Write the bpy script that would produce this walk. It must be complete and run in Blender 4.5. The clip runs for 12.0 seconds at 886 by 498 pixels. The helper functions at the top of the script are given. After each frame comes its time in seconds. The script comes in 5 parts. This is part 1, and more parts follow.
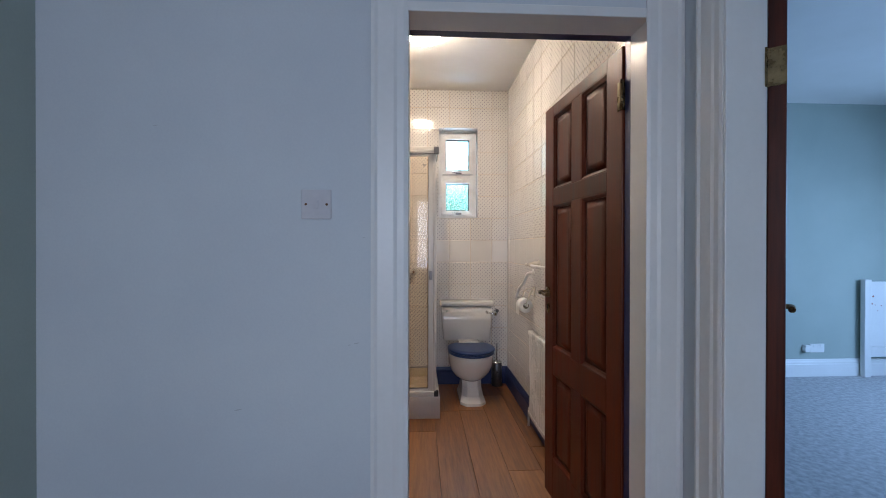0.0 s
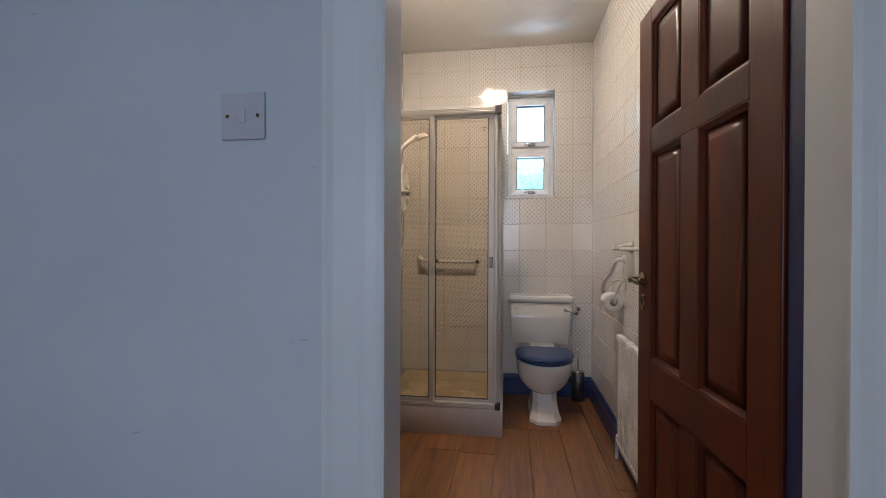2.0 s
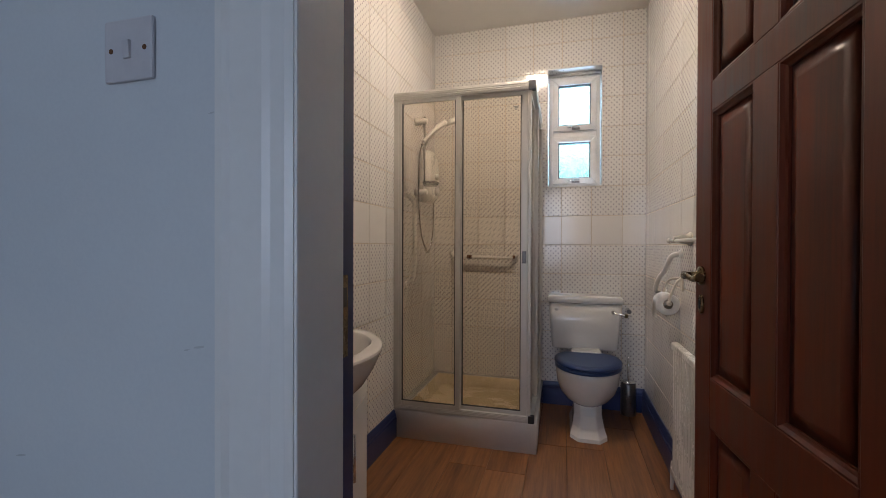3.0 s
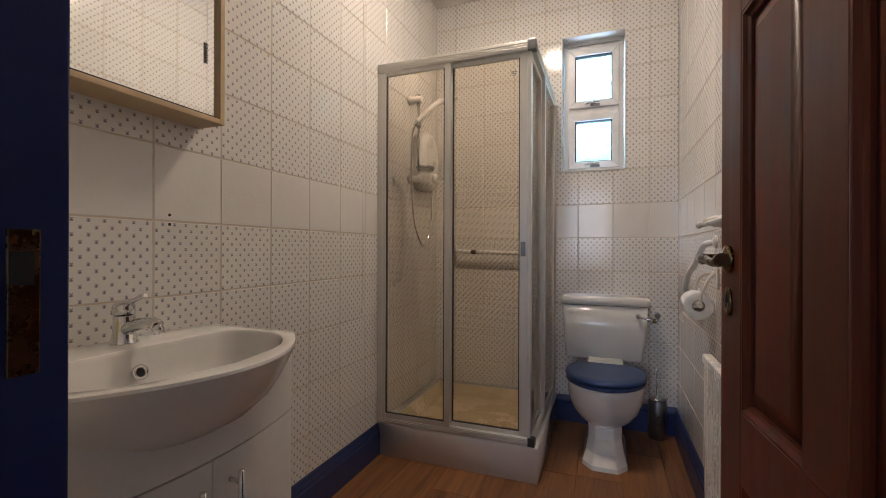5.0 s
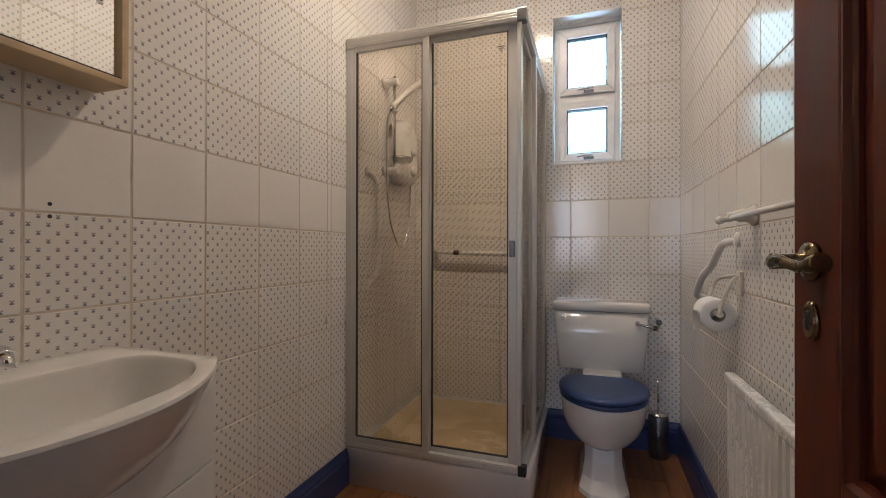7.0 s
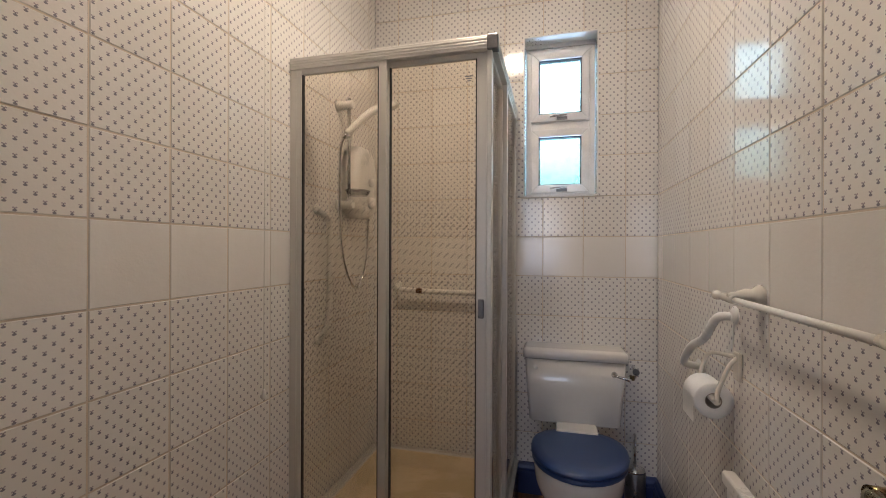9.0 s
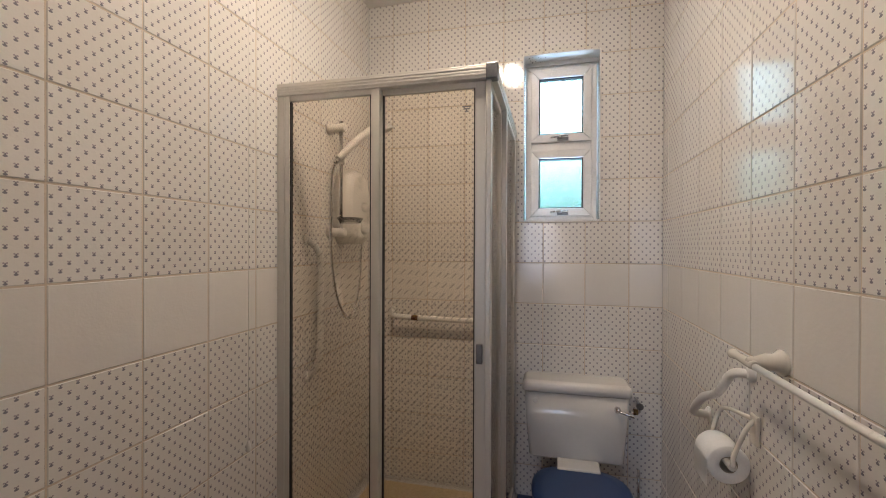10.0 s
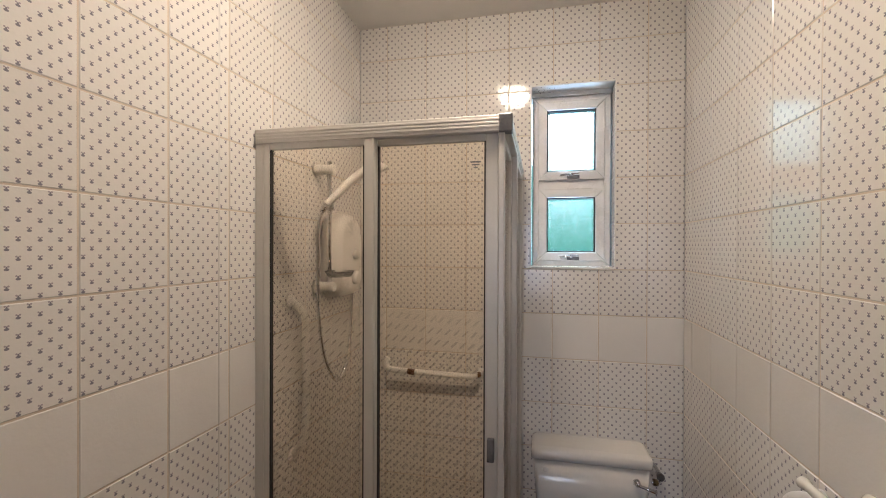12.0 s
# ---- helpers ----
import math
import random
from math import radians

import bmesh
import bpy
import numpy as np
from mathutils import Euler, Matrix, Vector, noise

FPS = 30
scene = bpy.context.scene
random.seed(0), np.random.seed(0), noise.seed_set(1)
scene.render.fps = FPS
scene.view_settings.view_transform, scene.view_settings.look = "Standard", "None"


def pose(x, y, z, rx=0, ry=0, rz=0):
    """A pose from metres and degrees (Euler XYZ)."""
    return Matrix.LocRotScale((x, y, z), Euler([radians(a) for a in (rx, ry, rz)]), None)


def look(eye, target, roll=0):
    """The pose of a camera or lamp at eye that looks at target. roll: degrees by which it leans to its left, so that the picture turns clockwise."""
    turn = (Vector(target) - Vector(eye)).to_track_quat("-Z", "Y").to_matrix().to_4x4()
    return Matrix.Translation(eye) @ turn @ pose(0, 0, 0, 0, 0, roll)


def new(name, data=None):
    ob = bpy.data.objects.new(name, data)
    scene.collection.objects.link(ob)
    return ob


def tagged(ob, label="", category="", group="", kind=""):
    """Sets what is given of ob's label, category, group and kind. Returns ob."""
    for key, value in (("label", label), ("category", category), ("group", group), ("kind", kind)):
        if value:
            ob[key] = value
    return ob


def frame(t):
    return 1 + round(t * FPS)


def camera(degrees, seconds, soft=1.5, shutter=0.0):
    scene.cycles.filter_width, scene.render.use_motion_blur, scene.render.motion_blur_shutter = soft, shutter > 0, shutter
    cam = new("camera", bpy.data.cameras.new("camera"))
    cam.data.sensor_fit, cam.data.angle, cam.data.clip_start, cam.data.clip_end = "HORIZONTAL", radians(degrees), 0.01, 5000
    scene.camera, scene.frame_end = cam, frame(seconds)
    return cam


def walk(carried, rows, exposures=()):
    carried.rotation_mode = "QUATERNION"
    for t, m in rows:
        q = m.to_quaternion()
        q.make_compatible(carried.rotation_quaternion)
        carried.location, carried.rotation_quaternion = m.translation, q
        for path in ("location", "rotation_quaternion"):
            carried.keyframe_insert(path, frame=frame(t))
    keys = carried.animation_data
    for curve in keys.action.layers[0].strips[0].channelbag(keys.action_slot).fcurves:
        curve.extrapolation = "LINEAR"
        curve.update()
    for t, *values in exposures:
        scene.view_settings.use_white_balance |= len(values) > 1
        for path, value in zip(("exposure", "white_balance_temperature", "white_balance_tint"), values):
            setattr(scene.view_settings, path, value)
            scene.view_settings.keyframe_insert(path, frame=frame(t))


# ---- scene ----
cam = camera(91.3, 12.0, soft=0.95)
PATH = [
    (0, (0.007, 0.016, 1.273), (0.111, 2.013, 1.264), 0.1),
    (0.5, (0.042, 0.190, 1.255), (0.067, 2.190, 1.247), 0.1),
    (1, (0.087, 0.332, 1.223), (0.016, 2.331, 1.215), 0.1),
    (1.5, (0.135, 0.448, 1.189), (-0.042, 2.441, 1.179), 0.2),
    (2, (0.186, 0.565, 1.159), (-0.115, 2.542, 1.149), 0.2),
    (2.5, (0.233, 0.703, 1.143), (-0.180, 2.661, 1.128), 0.2),
    (3, (0.288, 0.831, 1.126), (-0.252, 2.755, 1.112), 0.2),
    (3.2, (0.308, 0.873, 1.117), (-0.277, 2.786, 1.106), 0.2),
    (4.8, (0.440, 1.185, 1.061), (-0.275, 3.054, 1.069), 0.1),
    (5, (0.440, 1.216, 1.063), (-0.274, 3.083, 1.066), 0.2),
    (5.5, (0.426, 1.296, 1.067), (-0.288, 3.164, 1.061), 0.2),
    (6, (0.406, 1.364, 1.064), (-0.299, 3.235, 1.058), 0.2),
    (6.5, (0.387, 1.418, 1.047), (-0.293, 3.299, 1.050), 0.1),
    (6.7, (0.381, 1.438, 1.050), (-0.287, 3.322, 1.058), 0.1),
    (8.3, (0.348, 1.612, 1.176), (-0.186, 3.542, 1.166), 0.2),
    (8.5, (0.339, 1.637, 1.203), (-0.178, 3.570, 1.196), 0.2),
    (9, (0.326, 1.688, 1.272), (-0.174, 3.626, 1.272), 0.2),
    (9.5, (0.322, 1.730, 1.343), (-0.174, 3.665, 1.334), 0.2),
    (10, (0.306, 1.771, 1.413), (-0.179, 3.711, 1.403), 0.2),
    (10.5, (0.288, 1.814, 1.477), (-0.175, 3.760, 1.472), 0.2),
    (11, (0.264, 1.863, 1.534), (-0.189, 3.810, 1.525), 0.2),
    (11.5, (0.235, 1.912, 1.587), (-0.213, 3.862, 1.578), 0.2),
    (12, (0.216, 1.953, 1.633), (-0.225, 3.904, 1.623), 0.2),
]
walk(cam, [(t, look(eye, target, roll)) for t, eye, target, roll in PATH],
     exposures=((0.0, 0.42), (1.0, 0.34), (2.0, 0.18), (3.0, 0.04), (5.0, 0.08), (8.0, 0.06), (12.0, 0.07)))

# ---- world, daylight and lamps ----
world = bpy.data.worlds.new("overcast_sky")
scene.world = world
world.use_nodes = True
wn = world.node_tree
sky = wn.nodes.new("ShaderNodeTexSky")
sky.sky_type, sky.sun_disc = "NISHITA", False
sky.sun_elevation, sky.sun_rotation = radians(40), radians(200)
wn.links.new(sky.outputs[0], wn.nodes["Background"].inputs[0])
wn.nodes["Background"].inputs[1].default_value = 0.15

sun = new("sun", bpy.data.lights.new("sun", "SUN"))
sun.data.energy, sun.data.angle, sun.data.color = 0.8, radians(12), (1.0, 0.95, 0.88)
sun.matrix_basis = pose(0, 0, 8, 50, 0, 160)


def area_lamp(name, m, w, h, watts, colour):
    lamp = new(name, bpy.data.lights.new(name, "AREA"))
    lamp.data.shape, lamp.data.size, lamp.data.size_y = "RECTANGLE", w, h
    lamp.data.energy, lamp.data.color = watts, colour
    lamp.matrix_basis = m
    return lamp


HALL_DAY, BED_DAY, BATH_DAY, LAMP = 19.5, 74.0, 55.0, 108.0
DAY = (0.57, 0.69, 0.98)
WARM = (1.0, 0.825, 0.665)
area_lamp("hall_daylight", look((-0.1, -2.14, 1.5), (-0.1, 1.3, 1.3)), 1.0, 1.3, HALL_DAY, DAY)
area_lamp("bedroom_daylight", look((5.14, 2.0, 1.5), (3.4, 2.4, 0.3)), 1.6, 1.2, BED_DAY, (0.33, 0.56, 1.0))
# Unseen lamp above the window outside, added to strengthen the sky light on the reveal.
area_lamp("bathroom_daylight", look((0.35, 4.72, 2.95), (0.35, 3.7, 1.5)), 0.5, 0.5, BATH_DAY, (0.45, 0.70, 1.0))
# Added fill lamp outside, below the sill, standing in for ground-reflected daylight.
area_lamp("ground_bounce_daylight", look((0.35, 4.75, 0.95), (0.35, 4.0, 2.0)), 0.5, 0.4, 34.0, (0.45, 0.70, 1.0))


# ---- materials ----
def nodes_of(name):
    m = bpy.data.materials.new(name)
    m.use_nodes = True
    return m, m.node_tree, m.node_tree.nodes["Principled BSDF"]


def put(tree, socket, value):
    if isinstance(value, bpy.types.NodeSocket):
        tree.links.new(value, socket)
    else:
        socket.default_value = value


def mth(tree, op, a, b=0.0, c=0.0):
    n = tree.nodes.new("ShaderNodeMath")
    n.operation = op
    for s, v in zip(n.inputs, (a, b, c)):
        put(tree, s, v)
    return n.outputs[0]


def blend(tree, fac, a, b):
    n = tree.nodes.new("ShaderNodeMix")
    n.data_type = "RGBA"
    put(tree, n.inputs[0], fac)
    put(tree, n.inputs[6], a if isinstance(a, bpy.types.NodeSocket) else (*a, 1))
    put(tree, n.inputs[7], b if isinstance(b, bpy.types.NodeSocket) else (*b, 1))
    return n.outputs[2]


def coords(tree, scale=(1, 1, 1)):
    tc, mp = tree.nodes.new("ShaderNodeTexCoord"), tree.nodes.new("ShaderNodeMapping")
    tree.links.new(tc.outputs["Object"], mp.inputs[0])
    mp.inputs["Scale"].default_value = scale
    return mp.outputs[0]


def grain(tree, vector, scale, detail=3.0, rough=0.55):
    n = tree.nodes.new("ShaderNodeTexNoise")
    tree.links.new(vector, n.inputs["Vector"])
    n.inputs["Scale"].default_value, n.inputs["Detail"].default_value, n.inputs["Roughness"].default_value = scale, detail, rough
    return n.outputs[0]


def span(tree, value, lo, hi, a=0.0, b=1.0):
    n = tree.nodes.new("ShaderNodeMapRange")
    put(tree, n.inputs[0], value)
    for i, v in enumerate((lo, hi, a, b)):
        n.inputs[i + 1].default_value = v
    return n.outputs[0]


def relief(tree, shader, height, strength, distance=0.002):
    n = tree.nodes.new("ShaderNodeBump")
    n.inputs["Strength"].default_value, n.inputs["Distance"].default_value = strength, distance
    tree.links.new(height, n.inputs["Height"])
    tree.links.new(n.outputs[0], shader.inputs["Normal"])


def surface(name, a, b, rough=0.5, metal=0.0, scale=6.0, fine=90.0, bump=0.1, coat=0.0, wear=0.12):
    """Colour drifting from a to b over two scales of noise, with uneven gloss and a fine relief."""
    m, t, s = nodes_of(name)
    v = coords(t)
    big, small = grain(t, v, scale), grain(t, v, fine)
    mixed = mth(t, "ADD", mth(t, "MULTIPLY", big, 0.7), mth(t, "MULTIPLY", small, 0.3))
    t.links.new(blend(t, span(t, mixed, 0.35, 0.65), a, b), s.inputs["Base Color"])
    t.links.new(span(t, mixed, 0.3, 0.7, max(rough - wear, 0.02), min(rough + wear, 1.0)), s.inputs["Roughness"])
    s.inputs["Metallic"].default_value = metal
    s.inputs["Coat Weight"].default_value = coat
    if bump:
        relief(t, s, small, bump)
    return m


def tile_material(name, patterned):
    m, t, s = nodes_of(name)
    v = coords(t, (5.0, 5.0, 5.0))
    sep = t.nodes.new("ShaderNodeSeparateXYZ")
    t.links.new(v, sep.inputs[0])
    info = t.nodes.new("ShaderNodeObjectInfo")
    big = grain(t, coords(t), 9.0)
    tone = mth(t, "ADD", mth(t, "MULTIPLY", info.outputs["Random"], 0.6), mth(t, "MULTIPLY", big, 0.4))
    base = blend(t, tone, (0.76, 0.735, 0.70), (0.82, 0.80, 0.775))
    if patterned:
        def motif(off):
            x = mth(t, "SUBTRACT", mth(t, "FRACT", mth(t, "ADD", mth(t, "MULTIPLY", sep.outputs[0], 6.0), off)), 0.5)
            y = mth(t, "SUBTRACT", mth(t, "FRACT", mth(t, "ADD", mth(t, "MULTIPLY", sep.outputs[1], 6.0), off)), 0.5)
            ax = mth(t, "ABSOLUTE", x)

            def spot(cx, cy, rx, ry):
                dx = mth(t, "DIVIDE", mth(t, "SUBTRACT", ax, cx), rx)
                dy = mth(t, "DIVIDE", mth(t, "SUBTRACT", y, cy), ry)
                d = mth(t, "ADD", mth(t, "MULTIPLY", dx, dx), mth(t, "MULTIPLY", dy, dy))
                return span(t, d, 0.7, 1.25, 1.0, 0.0)
            low = spot(0.0, -0.07, 0.120, 0.070)
            stem = spot(0.0, 0.0, 0.045, 0.09)
            buds = spot(0.078, 0.085, 0.053, 0.051)
            return mth(t, "MAXIMUM", low, stem), buds
        l1, b1 = motif(0.25)
        l2, b2 = motif(0.75)
        base = blend(t, mth(t, "MULTIPLY", mth(t, "MAXIMUM", l1, l2), 0.76), base, (0.085, 0.085, 0.15))
        base = blend(t, mth(t, "MULTIPLY", mth(t, "MAXIMUM", b1, b2), 0.62), base, (0.20, 0.15, 0.22))
    t.links.new(base, s.inputs["Base Color"])
    s.inputs["Roughness"].default_value = 0.07
    s.inputs["IOR"].default_value = 1.52
    wav = mth(t, "ADD", mth(t, "MULTIPLY", grain(t, coords(t), 45.0, 1.0), 0.9), mth(t, "MULTIPLY", grain(t, coords(t), 150.0, 1.0), 0.5))
    relief(t, s, wav, 0.24, 0.0017)
    return m


def wood_material(name, dark, light, axis, rough=0.35, bump=0.12, scale=1.0, coat=0.0, lo=0.30, hi=0.68):
    m, t, s = nodes_of(name)
    stretch = [26.0 * scale] * 3
    stretch[axis] = 1.6 * scale
    info = t.nodes.new("ShaderNodeObjectInfo")
    v = coords(t, stretch)
    add = t.nodes.new("ShaderNodeVectorMath")
    add.operation = "ADD"
    t.links.new(v, add.inputs[0])
    t.links.new(mth(t, "MULTIPLY", info.outputs["Random"], 40.0), add.inputs[1])
    g1 = grain(t, add.outputs[0], 1.0, 6.0, 0.62)
    g2 = grain(t, add.outputs[0], 0.18, 2.0)
    g3 = grain(t, add.outputs[0], 4.5, 3.0)
    mix = mth(t, "ADD", mth(t, "ADD", mth(t, "MULTIPLY", g1, 0.5), mth(t, "MULTIPLY", g2, 0.3)), mth(t, "MULTIPLY", g3, 0.2))
    mix = mth(t, "ADD", mix, mth(t, "MULTIPLY", mth(t, "SUBTRACT", info.outputs["Random"], 0.5), 0.10))
    t.links.new(blend(t, span(t, mix, lo, hi), dark, light), s.inputs["Base Color"])
    t.links.new(span(t, g1, 0.3, 0.7, rough - 0.08, rough + 0.12), s.inputs["Roughness"])
    s.inputs["Coat Weight"].default_value = coat
    relief(t, s, g1, bump, 0.001)
    return m


def glass_material(name, tint, rough, dashes=False):
    m, t, s = nodes_of(name)
    t.nodes.remove(s)
    out = t.nodes["Material Output"]
    clear, gloss, fres, mix = (t.nodes.new(k) for k in ("ShaderNodeBsdfTransparent", "ShaderNodeBsdfGlossy", "ShaderNodeFresnel", "ShaderNodeMixShader"))
    clear.inputs[0].default_value = (*tint, 1)
    gloss.inputs["Roughness"].default_value = rough
    fres.inputs[0].default_value = 1.45
    put(t, mix.inputs[0], mth(t, "MULTIPLY", fres.outputs[0], 0.8))
    t.links.new(clear.outputs[0], mix.inputs[1])
    t.links.new(gloss.outputs[0], mix.inputs[2])
    last = mix.outputs[0]
    if dashes:
        sep = t.nodes.new("ShaderNodeSeparateXYZ")
        tc = t.nodes.new("ShaderNodeTexCoord")
        t.links.new(tc.outputs["Object"], sep.inputs[0])
        along = mth(t, "ADD", sep.outputs[0], sep.outputs[1])
        a = mth(t, "ADD", along, sep.outputs[2])
        b = mth(t, "SUBTRACT", sep.outputs[2], along)
        row = mth(t, "FLOOR", mth(t, "DIVIDE", b, 0.027))
        bx = mth(t, "ABSOLUTE", mth(t, "SUBTRACT", mth(t, "FRACT", mth(t, "DIVIDE", b, 0.027)), 0.5))
        sh = mth(t, "ADD", mth(t, "DIVIDE", a, 0.064), mth(t, "MULTIPLY", row, 0.37))
        ax = mth(t, "ABSOLUTE", mth(t, "SUBTRACT", mth(t, "FRACT", sh), 0.5))
        line = mth(t, "MULTIPLY", mth(t, "LESS_THAN", bx, 0.075), mth(t, "LESS_THAN", ax, 0.26))
        zone = mth(t, "MULTIPLY", span(t, sep.outputs[2], 1.36, 1.50, 1.0, 0.0), span(t, sep.outputs[2], 0.55, 0.75))
        etched = t.nodes.new("ShaderNodeBsdfDiffuse")
        etched.inputs[0].default_value = (0.22, 0.16, 0.10, 1)
        over = t.nodes.new("ShaderNodeMixShader")
        put(t, over.inputs[0], mth(t, "MULTIPLY", mth(t, "MULTIPLY", line, zone), 0.22))
        t.links.new(last, over.inputs[1])
        t.links.new(etched.outputs[0], over.inputs[2])
        last = over.outputs[0]
    t.links.new(last, out.inputs[0])
    return m


def frosted_material(name):
    m, t, s = nodes_of(name)
    s.inputs["Base Color"].default_value = (0.93, 0.98, 0.97, 1)
    s.inputs["Transmission Weight"].default_value = 1.0
    s.inputs["Roughness"].default_value = 0.22
    v = t.nodes.new("ShaderNodeTexVoronoi")
    t.links.new(coords(t), v.inputs["Vector"])
    v.inputs["Scale"].default_value = 260.0
    relief(t, s, v.outputs[0], 0.6, 0.002)
    return m


def glow_material(name, colour, strength):
    m, t, s = nodes_of(name)
    s.inputs["Base Color"].default_value = (0.9, 0.88, 0.84, 1)
    s.inputs["Emission Color"].default_value = (*colour, 1)
    s.inputs["Emission Strength"].default_value = strength
    return m


TILE_P = tile_material("sprigged_glazed_tile", True)
TILE_W = tile_material("plain_glazed_tile", False)
GROUT = surface("tan_grout", (0.60, 0.50, 0.40), (0.70, 0.61, 0.51), 0.9, scale=7, fine=140, bump=0.4)
PAINT = surface("blue_white_wall_paint", (0.60, 0.63, 0.66), (0.66, 0.69, 0.71), 0.6, scale=2.5, fine=160, bump=0.12)
CEIL = surface("matt_ceiling_paint", (0.74, 0.72, 0.68), (0.80, 0.78, 0.75), 0.9, scale=2, fine=200, bump=0.15)
SAGE = surface("sage_wall_paint", (0.34, 0.40, 0.36), (0.39, 0.45, 0.41), 0.8, scale=2, fine=150, bump=0.1)
GLOSS = surface("white_gloss_paint", (0.76, 0.75, 0.73), (0.81, 0.80, 0.78), 0.34, scale=4, fine=60, bump=0.08, wear=0.05)
BLUE = surface("navy_gloss_paint", (0.020, 0.033, 0.115), (0.027, 0.044, 0.145), 0.34, scale=5, fine=70, bump=0.08, wear=0.05)
MAHOG = wood_material("varnished_mahogany", (0.036, 0.0056, 0.0021), (0.140, 0.0235, 0.0072), 2, 0.36, 0.012, 1.0, 0.0, 0.34, 0.64)
MAHOG.node_tree.nodes["Principled BSDF"].inputs["Specular IOR Level"].default_value = 0.35
OAK = wood_material("oak_plank", (0.105, 0.038, 0.014), (0.36, 0.165, 0.068), 1, 0.36, 0.06, 1.0, 0.0, 0.35, 0.62)
BIRCH = wood_material("pale_birch", (0.52, 0.37, 0.21), (0.66, 0.50, 0.31), 1, 0.42, 0.06, 1.0)
CERAMIC = surface("white_sanitary_ceramic", (0.76, 0.74, 0.71), (0.80, 0.785, 0.76), 0.12, scale=4, fine=50, bump=0.0, coat=0.3, wear=0.05)
CREAM = surface("cream_shower_tray", (0.70, 0.57, 0.37), (0.77, 0.64, 0.44), 0.25, scale=5, fine=60, bump=0.05)
WPLAST = surface("white_plastic", (0.74, 0.73, 0.70), (0.80, 0.79, 0.77), 0.32, scale=7, fine=90, bump=0.03)
UPVC = surface("white_upvc", (0.78, 0.78, 0.78), (0.83, 0.83, 0.83), 0.28, scale=9, fine=120, bump=0.04)
ENAMEL = surface("white_radiator_enamel", (0.76, 0.75, 0.71), (0.82, 0.80, 0.77), 0.28, scale=5, fine=80, bump=0.06)
SEAT = surface("blue_seat_lacquer", (0.022, 0.052, 0.16), (0.025, 0.056, 0.17), 0.32, scale=4, fine=120, bump=0.0, wear=0.02)
ALU = surface("satin_aluminium", (0.60, 0.585, 0.55), (0.67, 0.655, 0.62), 0.40, 0.4, scale=3, fine=160, bump=0.03, wear=0.05)
CHROME = surface("chrome", (0.70, 0.70, 0.71), (0.80, 0.80, 0.81), 0.09, 1.0, scale=10, fine=100, bump=0.0, wear=0.05)
BRASS = surface("antique_brass", (0.15, 0.105, 0.055), (0.27, 0.20, 0.11), 0.28, 1.0, scale=30, fine=160, bump=0.1)
BLACK = surface("black_rubber", (0.012, 0.012, 0.013), (0.03, 0.03, 0.03), 0.5, scale=30, fine=150, bump=0.1)
STEEL = surface("brushed_dark_steel", (0.16, 0.16, 0.17), (0.24, 0.24, 0.25), 0.35, 0.9, scale=20, fine=160, bump=0.06)
PAPER = surface("tissue_paper", (0.80, 0.79, 0.77), (0.87, 0.86, 0.84), 0.95, scale=30, fine=220, bump=0.4)
IVORY = surface("ivory_glazed_ceramic", (0.74, 0.70, 0.62), (0.79, 0.75, 0.68), 0.16, scale=8, fine=70, bump=0.0, coat=0.2, wear=0.05)
CARD = surface("grey_card", (0.30, 0.26, 0.21), (0.42, 0.37, 0.31), 0.9, scale=30, fine=200, bump=0.2)
RUST = surface("rust_spot", (0.09, 0.035, 0.012), (0.18, 0.08, 0.03), 0.9, scale=60, fine=200, bump=0.5)
SOAP = surface("yellow_soap_bottle", (0.52, 0.50, 0.06), (0.62, 0.60, 0.10), 0.2, scale=20, fine=90, bump=0.0)
CARPET = surface("grey_carpet", (0.30, 0.30, 0.31), (0.52, 0.52, 0.53), 1.0, scale=28, fine=210, bump=0.9)
HEDGE_GLOW = surface("green_hedge", (0.03, 0.10, 0.05), (0.10, 0.25, 0.12), 0.8, scale=3, fine=25, bump=0.5)
# Emission stands in for daylight on the leaves; no lamp lights this side.
HEDGE_GLOW.node_tree.nodes["Principled BSDF"].inputs["Emission Color"].default_value = (0.07, 0.56, 0.48, 1)
HEDGE_GLOW.node_tree.nodes["Principled BSDF"].inputs["Emission Strength"].default_value = 0.55
GRASS = surface("grass", (0.04, 0.08, 0.03), (0.08, 0.13, 0.05), 0.9, scale=2, fine=60, bump=0.4)
BRONZE_GLASS = glass_material("bronze_tinted_glass", (0.955, 0.918, 0.86), 0.02, True)
CLEAR = glass_material("clear_plastic", (0.93, 0.93, 0.92), 0.05)
FROST = frosted_material("obscured_glass")
MIRROR = surface("mirror", (0.86, 0.87, 0.86), (0.88, 0.89, 0.88), 0.02, 1.0, bump=0.0, wear=0.01)
BULB = glow_material("lit_opal_diffuser", WARM, LAMP)


# ---- mesh tools ----
def bevel(bm, geom, width, segments=2):
    if width > 0:
        bmesh.ops.bevel(bm, geom=geom, offset=width, segments=segments, affect="EDGES", profile=0.5, clamp_overlap=True)


def box(bm, x0, x1, y0, y1, z0, z1, r=0.0, segments=2):
    tmp = bmesh.new()
    bmesh.ops.create_cube(tmp, size=1.0, matrix=Matrix.Translation(((x0 + x1) / 2, (y0 + y1) / 2, (z0 + z1) / 2)) @ Matrix.Diagonal((x1 - x0, y1 - y0, z1 - z0, 1)))
    bevel(tmp, tmp.edges[:], r, segments)
    me = bpy.data.meshes.new("tmp")
    tmp.to_mesh(me), tmp.free()
    bm.from_mesh(me)
    bpy.data.meshes.remove(me)
    return bm


